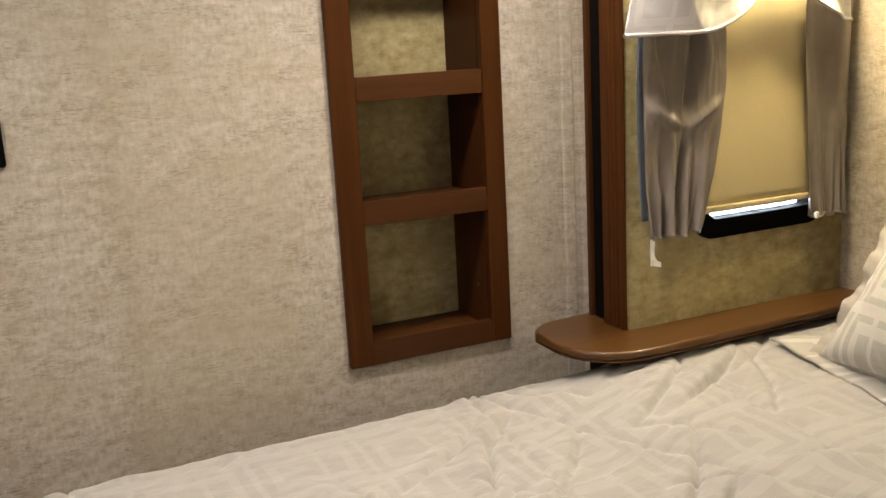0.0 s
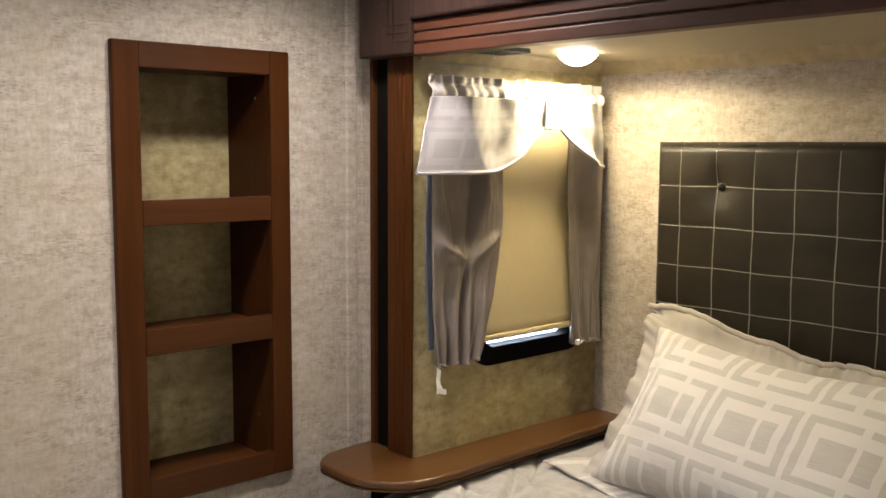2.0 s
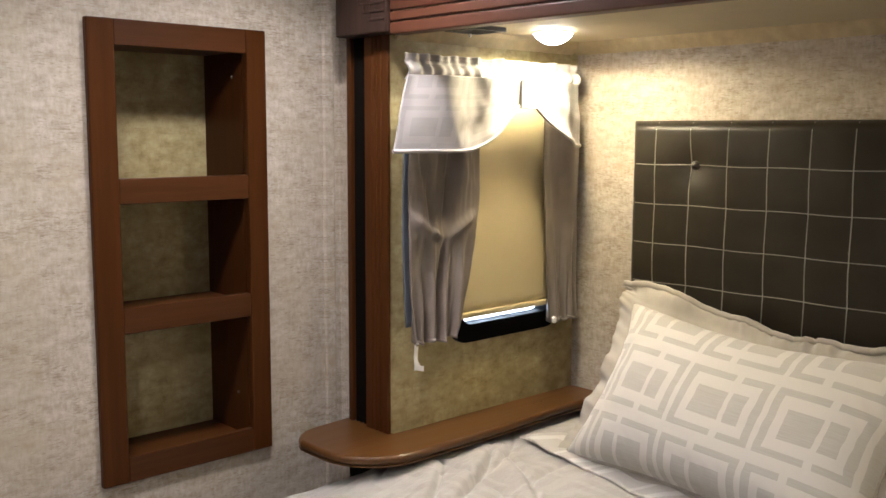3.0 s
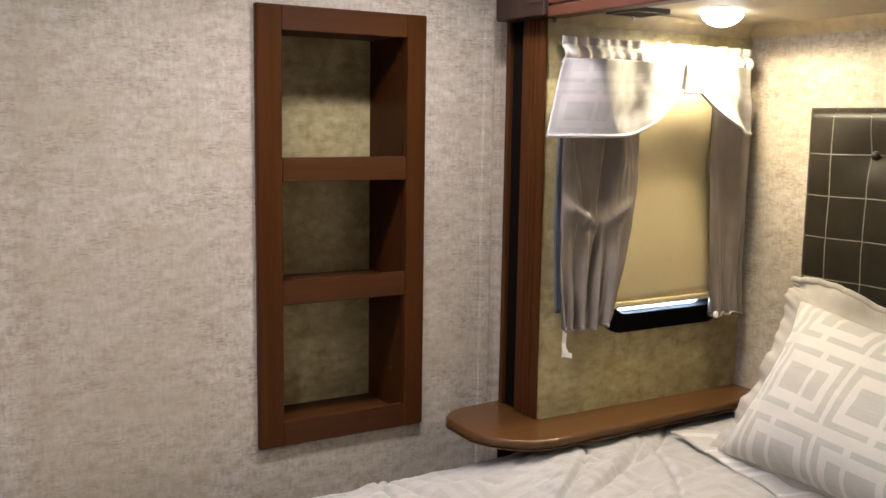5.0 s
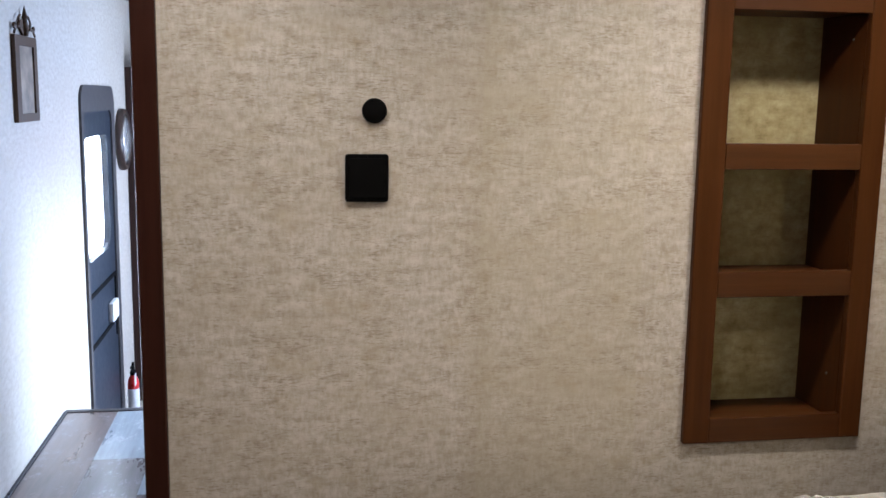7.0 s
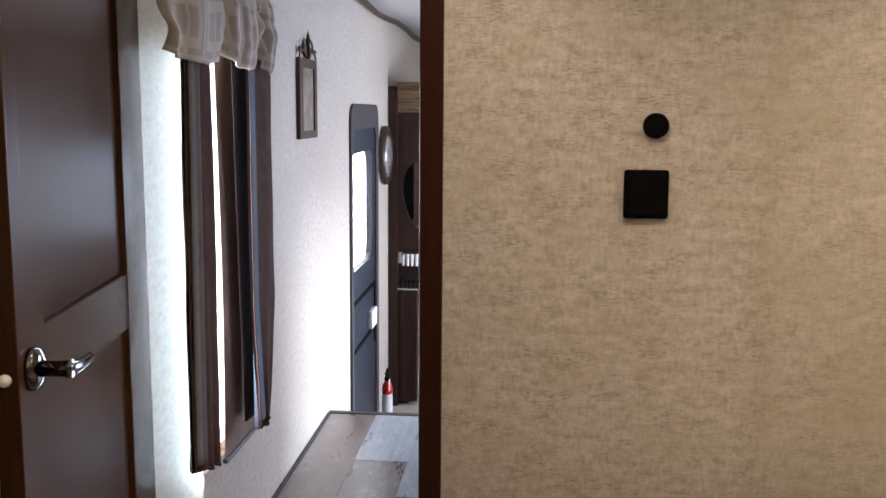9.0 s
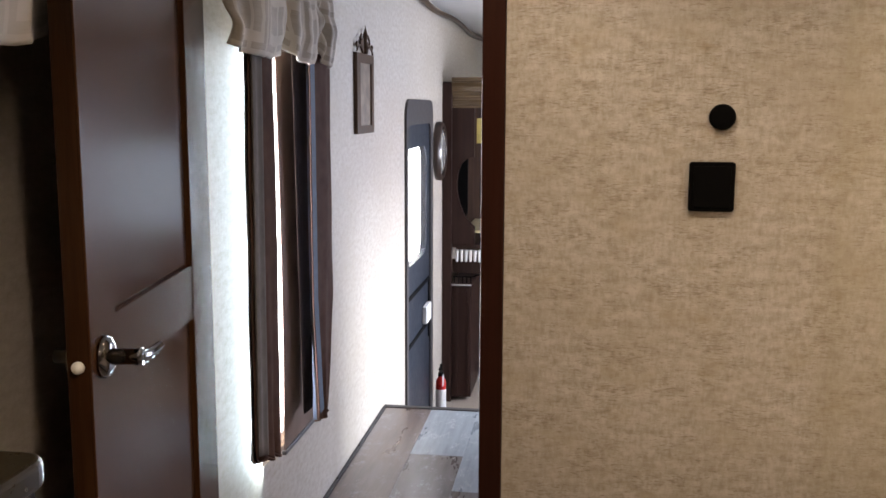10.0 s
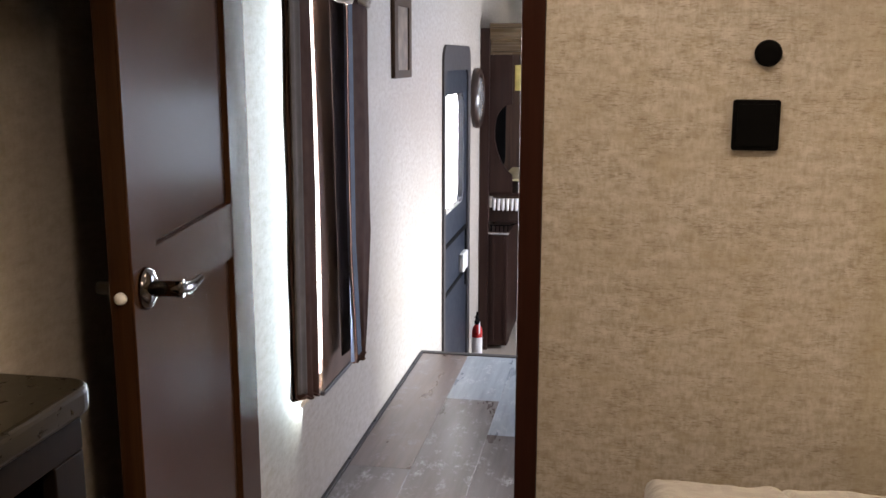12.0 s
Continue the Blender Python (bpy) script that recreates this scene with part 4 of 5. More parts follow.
def build_headboard():
    t = thing("headboard", (XH - 0.02, (HB_Y0 + HB_Y1) / 2, 0.45), "dark brown leather headboard quilted in squares with pale stitching", "headboard")
    zb = 0.45
    bm = sheet(240, 110, lambda s, q: (hb_depth(HB_Y1 + (HB_Y0 - HB_Y1) * s, zb + (HB_Z1 - zb) * q), HB_Y1 + (HB_Y0 - HB_Y1) * s, zb + (HB_Z1 - zb) * q))
    rim = [e for e in bm.edges if e.is_boundary]
    got = bmesh.ops.extrude_edge_only(bm, edges=rim)
    for v in [g for g in got["geom"] if isinstance(g, bmesh.types.BMVert)]:
        v.co.x = XH - 0.001
    bmesh.ops.recalc_face_normals(bm, faces=bm.faces)
    part("padding", bm, LEATHER, t, smooth=True)
    for y in COLS[1:]:
        part("seam", tube([(hb_depth(y, z) - 0.0006, y + 0.001 * math.sin(31 * z), z) for z in np.linspace(zb, HB_Z1 - 0.004, 50)], 0.0014, 6), THREAD, t)
    for z in ROWSZ[1:]:
        part("seam", tube([(hb_depth(y, z) - 0.0006, y, z + 0.001 * math.sin(27 * y)) for y in np.linspace(HB_Y0 + 0.003, HB_Y1 - 0.003, 80)], 0.0014, 6), THREAD, t)
    for by, bz in BUTTONS:
        part("button", lathe([(0.0105, 0.002), (0.011, -0.004), (0.008, -0.010), (0.0, -0.0125)], (hb_depth(by, bz), by, bz), "x", 20), LEATHER, t, "round leather button", True)


build_headboard()


# ---- bed ----
BX0, BX1, BY0, BY1, BZ = -0.135, 1.925, -1.70, -0.168, 0.546


crease_rnd = random.Random(11)
CREASES = [(crease_rnd.uniform(-0.05, 1.6), crease_rnd.uniform(-1.5, -0.2), crease_rnd.choice((0.7, 0.9, 1.2, 2.0, 2.4)) + crease_rnd.uniform(-0.2, 0.2),
            crease_rnd.uniform(0.08, 0.22), crease_rnd.uniform(0.0075, 0.0165)) for _ in range(52)]


def quilt_height(x, y):
    k = max(0.0, min(1.0, (x - 0.95) / 0.35))
    k = k * k * (3 - 2 * k) * max(0.0, min(1.0, (-0.185 - y) / 0.14))
    z = BZ + 0.056 * k + 0.006 * noise.noise((2.2 * x, 2.2 * y, 0.3)) + 0.006 * noise.noise((6.1 * x, 6.1 * y, 4.0)) + 0.0034 * noise.noise((17 * x, 17 * y, 9.0)) + 0.0016 * noise.noise((38 * x, 38 * y, 2.0))
    # pressed fold lines across the quilt
    for cx, k, w, dep in ((0.86, 0.10, 0.006, 0.010), (0.42, -0.45, 0.007, 0.010), (1.17, -0.30, 0.007, 0.011), (1.30, 0.12, 0.008, 0.009)):
        d = x - cx - k * (y + 0.9)
        z += dep * (0.5 * math.exp(-((d + 0.022) / 0.02) ** 2) - math.exp(-(d / w) ** 2))
    for cy, k, w, dep in ((-0.66, 0.12, 0.008, 0.005), (-1.12, -0.08, 0.008, 0.006)):
        d = y - cy - k * (x - 0.8)
        z += dep * (0.4 * math.exp(-((d - 0.022) / 0.02) ** 2) - math.exp(-(d / w) ** 2))
    for cx, cy, a, half, dep in CREASES:
        u = (x - cx) * math.cos(a) + (y - cy) * math.sin(a)
        if abs(u) < half:
            v = (y - cy) * math.cos(a) - (x - cx) * math.sin(a) + 0.018 * math.sin(9 * u + cx)
            if abs(v) < 0.09:
                e = (1 - (u / half) ** 2) * max(0.0, min(1.0, (BY1 - y) / 0.14)) * max(0.0, min(1.0, (x - BX0) / 0.14))
                z += dep * e * (0.75 * math.exp(-((v - 0.026) / 0.024) ** 2) - 1.4 * math.exp(-(v / 0.0065) ** 2))
    return z


def build_bed():
    t = thing("bed", ((BX0 + BX1) / 2, (BY0 + BY1) / 2, 0.0), "made double bed under an off-white quilt with a grey fret pattern", "bed")
    part("base", box(BX0 + 0.06, BY0 + 0.05, 0.0, BX1 + 0.03, BY1 - 0.03, 0.28, 0.01), DARKWOOD, t, "dark boxed bed base")
    part("mattress", box(BX0 + 0.03, BY0 + 0.03, 0.281, BX1 + 0.03, BY1 - 0.03, 0.525, 0.05, 4), SHAMBACK, t)
    drop, r = 0.30, 0.035
    nx, ny = 420, 380
    length = BX1 - BX0 + drop
    width = BY1 - BY0 + 2 * drop

    def over(d):
        """How far along the top and down the side a strip at d from the edge lies."""
        if d > r:
            return d, 0.0
        arc = r * math.pi / 2
        if d > r - arc:
            a = (r - d) / r
            return r - r * math.sin(a), r - r * math.cos(a)
        return 0.0, r + (r - arc - d)

    def shape(s, q):
        a = length * s - drop
        b = width * q - drop
        e0, dz0 = over(a)
        e1, dz1 = over(b)
        e2, dz2 = over(width - 2 * drop - b)
        x = BX0 + (e0 if a < r else a)
        y = BY0 + (e1 if b < r else b)
        if width - 2 * drop - b < r:
            y = BY1 - e2
        dz = max(dz0, dz1, dz2)
        top = quilt_height(max(x, BX0), min(max(y, BY0), BY1))
        wav = 0.0
        if dz > 0.02:
            k = min(1.0, dz / 0.12)
            along = x if max(dz1, dz2) >= dz0 else y
            wav = k * (0.010 * math.sin(14 * along + 2 * math.sin(5 * along)) + 0.004 * math.sin(41 * along))
        else:
            wav = 0.0
        if dz1 >= dz0 and dz1 >= dz2 and dz > 0:
            y -= wav
        elif dz2 >= dz0 and dz > 0:
            y += wav * 0.5
        elif dz > 0:
            x -= wav
        return (x, y, top - dz)

    part("quilt", sheet(nx, ny, shape, lambda s, q: (length * s, width * q), thick=0.006), FRET_BED, t, "off-white quilt with grey fret pattern and soft creases", True)


build_bed()


# ---- pillows ----
def pillow(name, label, corner, along, up, w, h, puff, inset, material, seed, sag=0.0, skew=0.0):
    """A sham: corner is its lower end, along and up its two edges, inset the width of the flat hem at the start, end, foot and top."""
    A, U = Vector(along).normalized(), Vector(up).normalized()
    N = A.cross(U).normalized()
    C = Vector(corner)
    if N.x > 0:
        N = -N
    t = thing(name, C, label, "pillow", "pillows against the headboard")
    s0, s1, q0, q1 = inset[0] / w, 1 - inset[1] / w, inset[2] / h, 1 - inset[3] / h

    def flat(s, q):
        p = C + A * (w * s) + U * (h * q)
        p.z -= sag * s * q + 0.055 * q * math.sin(math.pi * min(1.0, s * 1.05)) * (sag > 0)
        p.x -= skew * s * (1 - q)
        p -= U * (0.035 * (max(0.0, 1 - s / 0.14) * max(0.0, (q - 0.86) / 0.14)) ** 1.5)
        p += A * (0.045 * (1 - s) ** 5 * math.sin(math.pi * min(1.0, 0.10 + 0.9 * q)))
        return p

    def hem(s, q, back=0.0):
        dx = max(0.0, s0 - s, s - s1) * w
        dy = max(0.0, q0 - q, q - q1) * h
        out = min(1.0, math.hypot(dx, dy) / 0.05)
        run = s * w * (1 if dy >= dx else 0.15) + q * h * (1 if dx > dy else 0.15)
        ruff = out * (0.0036 * math.sin(2 * math.pi * run / 0.085 + 4 * math.sin(11 * run) + seed) + 0.0026 * math.sin(2 * math.pi * run / 0.031 + 5 * math.sin(13 * run)) + 0.022 * noise.noise((7 * s + seed, 9 * q, 2.0)) + 0.014 * abs(noise.noise((24 * run, seed, 4.0))))
        curl = out * (0.0025 * math.sin(2 * math.pi * run / 0.19 + 1.0) + 0.004 * noise.noise((6 * run, seed, 0.5)))
        lift = 0.0 if q > 0.5 else 0.5 * abs(ruff)
        return flat(s, q) + N * ((ruff if q > 0.12 else lift) - back) + U * (curl if q > 0.5 else 0.0)

    def face(s, q):
        a, b = 2 * s - 1, 2 * q - 1
        ear = 0.020 * (a * a * b * b)
        m = max(0.0, 1 - abs(a) ** 2.8) * max(0.0, 1 - abs(b) ** 2.8)
        f = 0.006 + puff * m ** 0.5
        edge = max(abs(a), abs(b))
        run = s * w * 2.3 + q * h * 1.9
        f += 0.004 * math.sin(46 * run + 2 * math.sin(11 * run)) * max(0.0, (edge - 0.62) / 0.38) * (1 - edge) ** 0.3
        f += 0.009 * m ** 0.5 * noise.noise((2.6 * s + seed, 3.1 * q, 1.0)) + 0.003 * noise.noise((9 * s + seed, 11 * q, 2.0)) * m ** 0.3
        ss = s0 + (s1 - s0) * s - a * 0.02 * (1 - b * b) * (1 - m)
        qq = q0 + (q1 - q0) * q - b * 0.02 * (1 - a * a) * (1 - m)
        qq -= 0.062 * (1 - s) ** 3 * max(0.0, b) ** 2
        return flat(ss, qq) + N * f + U * (0.35 * puff * m ** 0.5 * max(0.0, b)) + A * (ear * a) + U * (ear * b)

    part("cover", sheet(110, 84, face, lambda s, q: (w * s + 0.145, h * q + 0.2925)), material, t, smooth=True)
    part("flange", sheet(170, 110, hem, lambda s, q: (w * s, h * q)), SHAMBACK, t, "ruffled flange round the cover", True)
    part("flange_edge", tube([hem(k / 90, 1.0) for k in range(91)], 0.0085, 8), SHAMBACK, t, "rolled hem along the flange", True)
    rim = [(k / 30, 0.0) for k in range(30)] + [(1.0, k / 20) for k in range(20)] + [(1 - k / 30, 1.0) for k in range(30)] + [(0.0, 1 - k / 20) for k in range(21)]
    part("piping", tube([face(a, b) for a, b in rim], 0.0035, 6), SHAMBACK, t, "corded seam", True)
    return t


front = pillow("pillow", "off-white sham pillow with a grey fret pattern and wide flange", (1.600, -0.492, 0.603), (0.0, -1.0, -0.01), (0.28, 0.0, 0.39), 0.814, 0.495, 0.115, (0.054, 0.06, 0.030, 0.062), FRET_PILLOW, 0.7, 0.080, 0.12)
part("lower_flange", sheet(70, 12, lambda s, q: (1.603 - 0.164 * s + (0.075 + 0.03 * s) * q + 0.003 * math.sin(23 * s), -0.390 - 0.82 * s - 0.075 * q, 0.612 + 0.014 * q + (0.004 * math.sin(9 * s + 1.0) + 0.003 * math.sin(37 * s + 4 * q)) * (1 - 0.5 * q)), lambda s, q: (0.8 * s, 0.12 * q + 0.5), thick=0.006), FRET_PILLOW, front, "flat lower flange resting on the quilt", True)
pillow("pillow", "sham pillow with a grey fret pattern at the bed's other side", (1.600, -1.180, 0.600), (0.0, -1.0, 0.0), (0.30, 0.03, 0.38), 0.50, 0.44, 0.09, (0.06, 0.05, 0.035, 0.06), FRET_PILLOW, 8.3, 0.0, 0.0)


# ---- bedroom door ----
def build_door():
    near, far = Vector((-0.868, -0.668, 0)), Vector((-0.9625, 0.018, 0))
    d = (far - near)
    width = d.length
    turn = math.atan2(d.y, d.x) - math.pi / 2
    place = Matrix.Translation(near) @ Matrix.Rotation(turn, 4, "Z")
    t = thing("door_1", (near.x, near.y, 0.012), "open two-panel wooden bedroom door with a chrome lever", "door", kind="structure")

    def put_part(name, bm, material, parent=t, label="", smooth=False):
        bmesh.ops.transform(bm, verts=bm.verts, matrix=place)
        return part(name, bm, material, parent, label, smooth)

    th = 0.034
    z0, z1 = 0.012, 1.825
    sl, sr = 0.105, 0.152
    put_part("stile", box(-th, 0, z0, 0, sl, z1, 0.002), DOORWOOD)
    put_part("stile", box(-th, width - sr, z0, 0, width, z1, 0.002), DOORWOOD)
    for a, b in ((z0, 0.16), (0.915, 1.020), (1.70, z1)):
        put_part("rail", box(-th, sl, a, -0.0008, width - sr, b), DOORWOOD)
    for a, b in ((0.16, 0.915), (1.020, 1.70)):
        put_part("door_panel", box(-th + 0.010, sl + 0.001, a + 0.001, -0.009, width - sr - 0.001, b - 0.001, 0.003), DOORWOOD)
    put_part("edge_band", box(-th + 0.003, -0.0015, z0 + 0.002, -0.003, -0.0002, z1 - 0.002), DOORWOOD, t, "plain brown edge band")
    hz = 0.969
    rose = put_part("handle_rose", lathe([(0.031, 0.0005), (0.031, 0.004), (0.027, 0.010), (0.016, 0.014), (0.0, 0.014)], (0, 0.048, hz), "x"), CHROME, t, "polished chrome rose", True)
    put_part("lever_neck", lathe([(0.012, 0.0145), (0.0115, 0.050), (0.013, 0.056), (0.0, 0.057)], (0, 0.048, hz), "x", 18), CHROME, rose, smooth=True)

    def lever(s, q):
        a = 2 * math.pi * q
        k = s
        w2 = 0.012 * (1 - 0.45 * k)
        return (0.050 + 0.006 * math.cos(a) + 0.010 * k * k, 0.040 + 0.078 * k, hz + w2 * math.sin(a) - 0.006 * math.sin(3 * k))

    put_part("lever", sheet(16, 14, lever), CHROME, rose, "curved chrome lever", True)
    put_part("back_rose", lathe([(0.030, -th - 0.0005), (0.030, -th - 0.010), (0.010, -th - 0.012), (0.010, -th - 0.035), (0.0, -th - 0.035)], (0, 0.048, hz), "x"), CHROME, t, smooth=True)
    put_part("latch", lathe([(0.009, -0.002), (0.0085, -0.007), (0.006, -0.011), (0.0, -0.0125)], (-th / 2, 0, 0.966), "y", 16), WHITEPLASTIC, t, "round cream ball catch", True)
    for z in (0.25, 0.95, 1.62):
        put_part("hinge", lathe([(0.006, -0.04), (0.006, 0.04)], (-th - 0.003, width + 0.002, z), "z", 10), CHROME, t)


build_door()


# ---- dresser by the side wall ----
def build_dresser():
    t = thing("dresser", (-0.93, -1.75, 0.0), "dark wooden dresser with a rounded laminate top by the wall", "dresser")
    x1, y1 = -0.812, -0.865
    pts = [(XL + 0.002, -2.6), (x1, -2.6), (x1, y1 - 0.035)]
    for k in range(6):
        a = radians(90 * (k + 1) / 6)
        pts.append((x1 - 0.035 + 0.035 * math.cos(a), y1 - 0.035 + 0.035 * math.sin(a)))
    pts += [(XL + 0.002, y1)]
    part("worktop", prism(pts, 0.885, 0.92, "z", 0.008, 3), COUNTER, t, "dark laminate top with a worn pale rim")
    part("side_panel", box(XL + 0.002, y1 - 0.045, 0.0, x1 - 0.03, y1 - 0.025, 0.884, 0.002), ESPRESSO, t)
    part("side_panel", box(XL + 0.002, -2.58, 0.0, x1 - 0.03, -2.56, 0.884, 0.002), ESPRESSO, t)
    part("back_panel", box(XL + 0.002, -2.559, 0.05, XL + 0.012, y1 - 0.046, 0.884), ESPRESSO, t)
    part("face_frame", box(x1 - 0.03, -2.58, 0.84, x1 - 0.012, y1 - 0.025, 0.884, 0.002), ESPRESSO, t)
    for y in (-2.58, -2.02, -1.46, y1 - 0.085):
        part("face_stile", box(x1 - 0.03, y, 0.06, x1 - 0.012, y + 0.06, 0.839, 0.002), ESPRESSO, t)
    part("bottom_board", box(XL + 0.013, -2.559, 0.03, x1 - 0.031, y1 - 0.046, 0.06), ESPRESSO, t)


build_dresser()


# ---- hall: window on the side wall ----
def build_hall_window():
    y0, z0, y1, z1 = HALLWIN
    t = thing("window_2", (XL, (y0 + y1) / 2, z0), "tall hall window with bright daylight behind a brown shade", "window", kind="structure")
    part("window_frame", ring(rounded(y0 - 0.004, z0 - 0.02, y1 + 0.012, z1 + 0.02, 0.03), rounded(y0 + 0.012, z0 + 0.03, y1 - 0.028, z1 - 0.03, 0.025), XL - 0.05, XL - 0.012, "x"), WHITEPLASTIC, t, "pale window frame")
    part("pane", box(XL - 0.047, y0 + 0.005, z0 + 0.02, XL - 0.043, y1 - 0.02, z1 - 0.02), GLASS, t, "clear glass with daylight behind").visible_shadow = False
    shade = part("shade", sheet(10, 20, lambda s, q: (XL + 0.022 + 0.004 * math.sin(4 * q), 0.662 + 0.366 * s, 0.345 + 1.16 * q), thick=0.002), PINKSHADE, t, "brown cloth shade")
    part("hem_bar", box(XL + 0.016, 0.660, 0.338, XL + 0.030, 1.03, 0.352, 0.003), FRAMEGREY, shade)


build_hall_window()
near_curtain = curtain_panel("curtain", "dark brown curtain panel hanging beside the hall window", lambda q: 0.143 + 0.018 * q, lambda q: 0.350 - 0.014 * q, 0.462, 1.47, XL + 0.115, 0.006, 2, 0.9, BROWNCLOTH, axis="y", group="hall window curtains", lining=LINING, tilt=0.055)
part("facing", sheet(14, 40, lambda s, q: (XL + 0.124 + 0.003 * math.sin(7 * s), 0.150 + 0.018 * q + 0.066 * s, 0.53 - 0.02 * s + 0.93 * q), thick=0.002), GREYCLOTH, near_curtain, "grey facing along the curtain's edge", True)
far_curtain = curtain_panel("curtain", "dark brown curtain panel at the hall window's other edge", lambda q: 0.735 - 0.045 * min(1, 3 * q), lambda q: 0.83 + 0.085 * min(1, 3 * q), 0.42, 1.47, XL + 0.105, 0.006, 2, 2.2, BROWNCLOTH, axis="y", group="hall window curtains", lining=BLUELINING)


# Dark sheet added as the shadow beside the curtain; also closes a bright gap.
part("shadow_sheet", sheet(8, 30, lambda s, q: (XL + 0.062 + 0.006 * math.sin(4 * s), 0.870 - (0.140 + 0.052 * q ** 0.8) * (1 - s), 0.44 + 1.03 * q), thick=0.002), SHADOWCLOTH, far_curtain, "dark sheet added as the shadow behind the curtain", True)
part("lining_edge", sheet(6, 30, lambda s, q: (XL + 0.117, 0.712 - 0.045 * min(1, 3 * q) + 0.042 * s, 0.45 + 1.01 * q)), BLUELINING, far_curtain, "blue-grey lining along the curtain's edge", True)


def side_valance(name, label, lobes, zlow, ztop, cloth):
    """A balloon valance: lobes are the places where it is tied up, from end to end."""
    ya, yb = lobes[0], lobes[-1]
    t = thing(name, (XL + 0.08, (ya + yb) / 2, zlow), label, "valance", "side wall valances")

    def shape(s, q):
        y = ya + (yb - ya) * s
        n = max(k for k in range(len(lobes) - 1) if lobes[k] <= y + 1e-6)
        k = (y - lobes[n]) / (lobes[n + 1] - lobes[n])
        round_ = math.sin(math.pi * min(1.0, max(0.0, k))) ** 0.55
        tied = 0.045 * (1 - round_)
        if n == 0 and k < 0.5:
            tied *= 0.45
        lo = zlow + tied + 0.004 * noise.noise((23 * y, 0, 1))
        near = math.exp(-(min(k, 1 - k) / 0.16) ** 2)
        folds = 0.009 * math.sin(2 * math.pi * (3.2 * k + 0.5 * noise.noise((3 * y, q, 0.2)))) * (0.5 + near)
        folds += 0.016 * near * math.sin(13 * q + 4 * k) * (1 - q) + 0.006 * noise.noise((11 * y, 8 * q, 6.0))
        belly = 0.045 * round_ * math.sin(math.pi * min(1.0, 0.2 + q)) ** 0.8
        return (XL + 0.105 + belly + folds, y + 0.010 * near * (0.5 - k) * (1 - q), lo + (ztop - lo) * q)

    part("swag", sheet(220, 48, shape, lambda s, q: ((yb - ya) * s * 1.25, 0.3 * q), thick=0.003), cloth, t, smooth=True)
    part("rod_board", box(XL + 0.001, ya + 0.01, ztop - 0.02, XL + 0.10, yb - 0.01, ztop, 0.003), WALNUT, t)


side_valance("valance", "off-white patterned balloon valance over the hall window", (0.050, 0.435, 0.715, 0.868), 1.432, 1.74, FRET_SWAG)
side_valance("valance", "off-white patterned valance on the bedroom side wall", (-1.72, -1.34, -0.97, -0.60), 1.395, 1.74, FRET_VALANCE)


# ---- hall: wall ornament, entry door, clock, extinguisher ----
def build_plaque():
    t = thing("wall_plaque", (XL, 1.80, 1.22), "narrow brown framed wall plaque with a scrolled metal top", "plaque")
    y0, z0, y1, z1 = 1.665, 1.221, 1.960, 1.524
    part("frame", ring([(y0, z0), (y1, z0), (y1, z1), (y0, z1)], [(y0 + 0.055, z0 + 0.03), (y1 - 0.045, z0 + 0.03), (y1 - 0.045, z1 - 0.035), (y0 + 0.055, z1 - 0.035)], XL + 0.0005, XL + 0.015, "x"), BRONZE, t)
    part("inset", box(XL + 0.0005, y0 + 0.045, z0 + 0.022, XL + 0.009, y1 - 0.036, z1 - 0.026), make_plain("plaque_inset", (0.26, 0.20, 0.15), 0.4, 0.2, 18, 0.5), t, "mottled tan inset")
    yc = (y0 + y1) / 2
    for sgn in (-1, 1):
        pts = [(XL + 0.012, yc + sgn * (0.118 - 0.004 * k + 0.022 * math.cos(0.42 * k)), z1 + 0.004 + 0.0032 * k + 0.010 * math.sin(0.42 * k)) for k in range(19)]
        part("scroll", tube(pts, 0.0042, 6), BRONZE, t)
        part("rosette", lathe([(0.0, 0.004), (0.011, 0.007), (0.012, 0.014), (0.0, 0.018)], (XL, yc + sgn * 0.128, z1 + 0.030), "x", 14), BRONZE, t)
        part("leaf", prism([(yc + sgn * 0.012, z1 + 0.001), (yc + sgn * 0.070, z1 + 0.030), (yc + sgn * 0.052, z1 + 0.052), (yc + sgn * 0.020, z1 + 0.060)], XL + 0.004, XL + 0.012, "x"), BRONZE, t)
    part("finial", lathe([(0.010, 0.0), (0.013, 0.02), (0.007, 0.045), (0.011, 0.065), (0.004, 0.092), (0.0, 0.108)], (XL + 0.014, yc, z1 + 0.0005), "z", 14), BRONZE, t)


build_plaque()


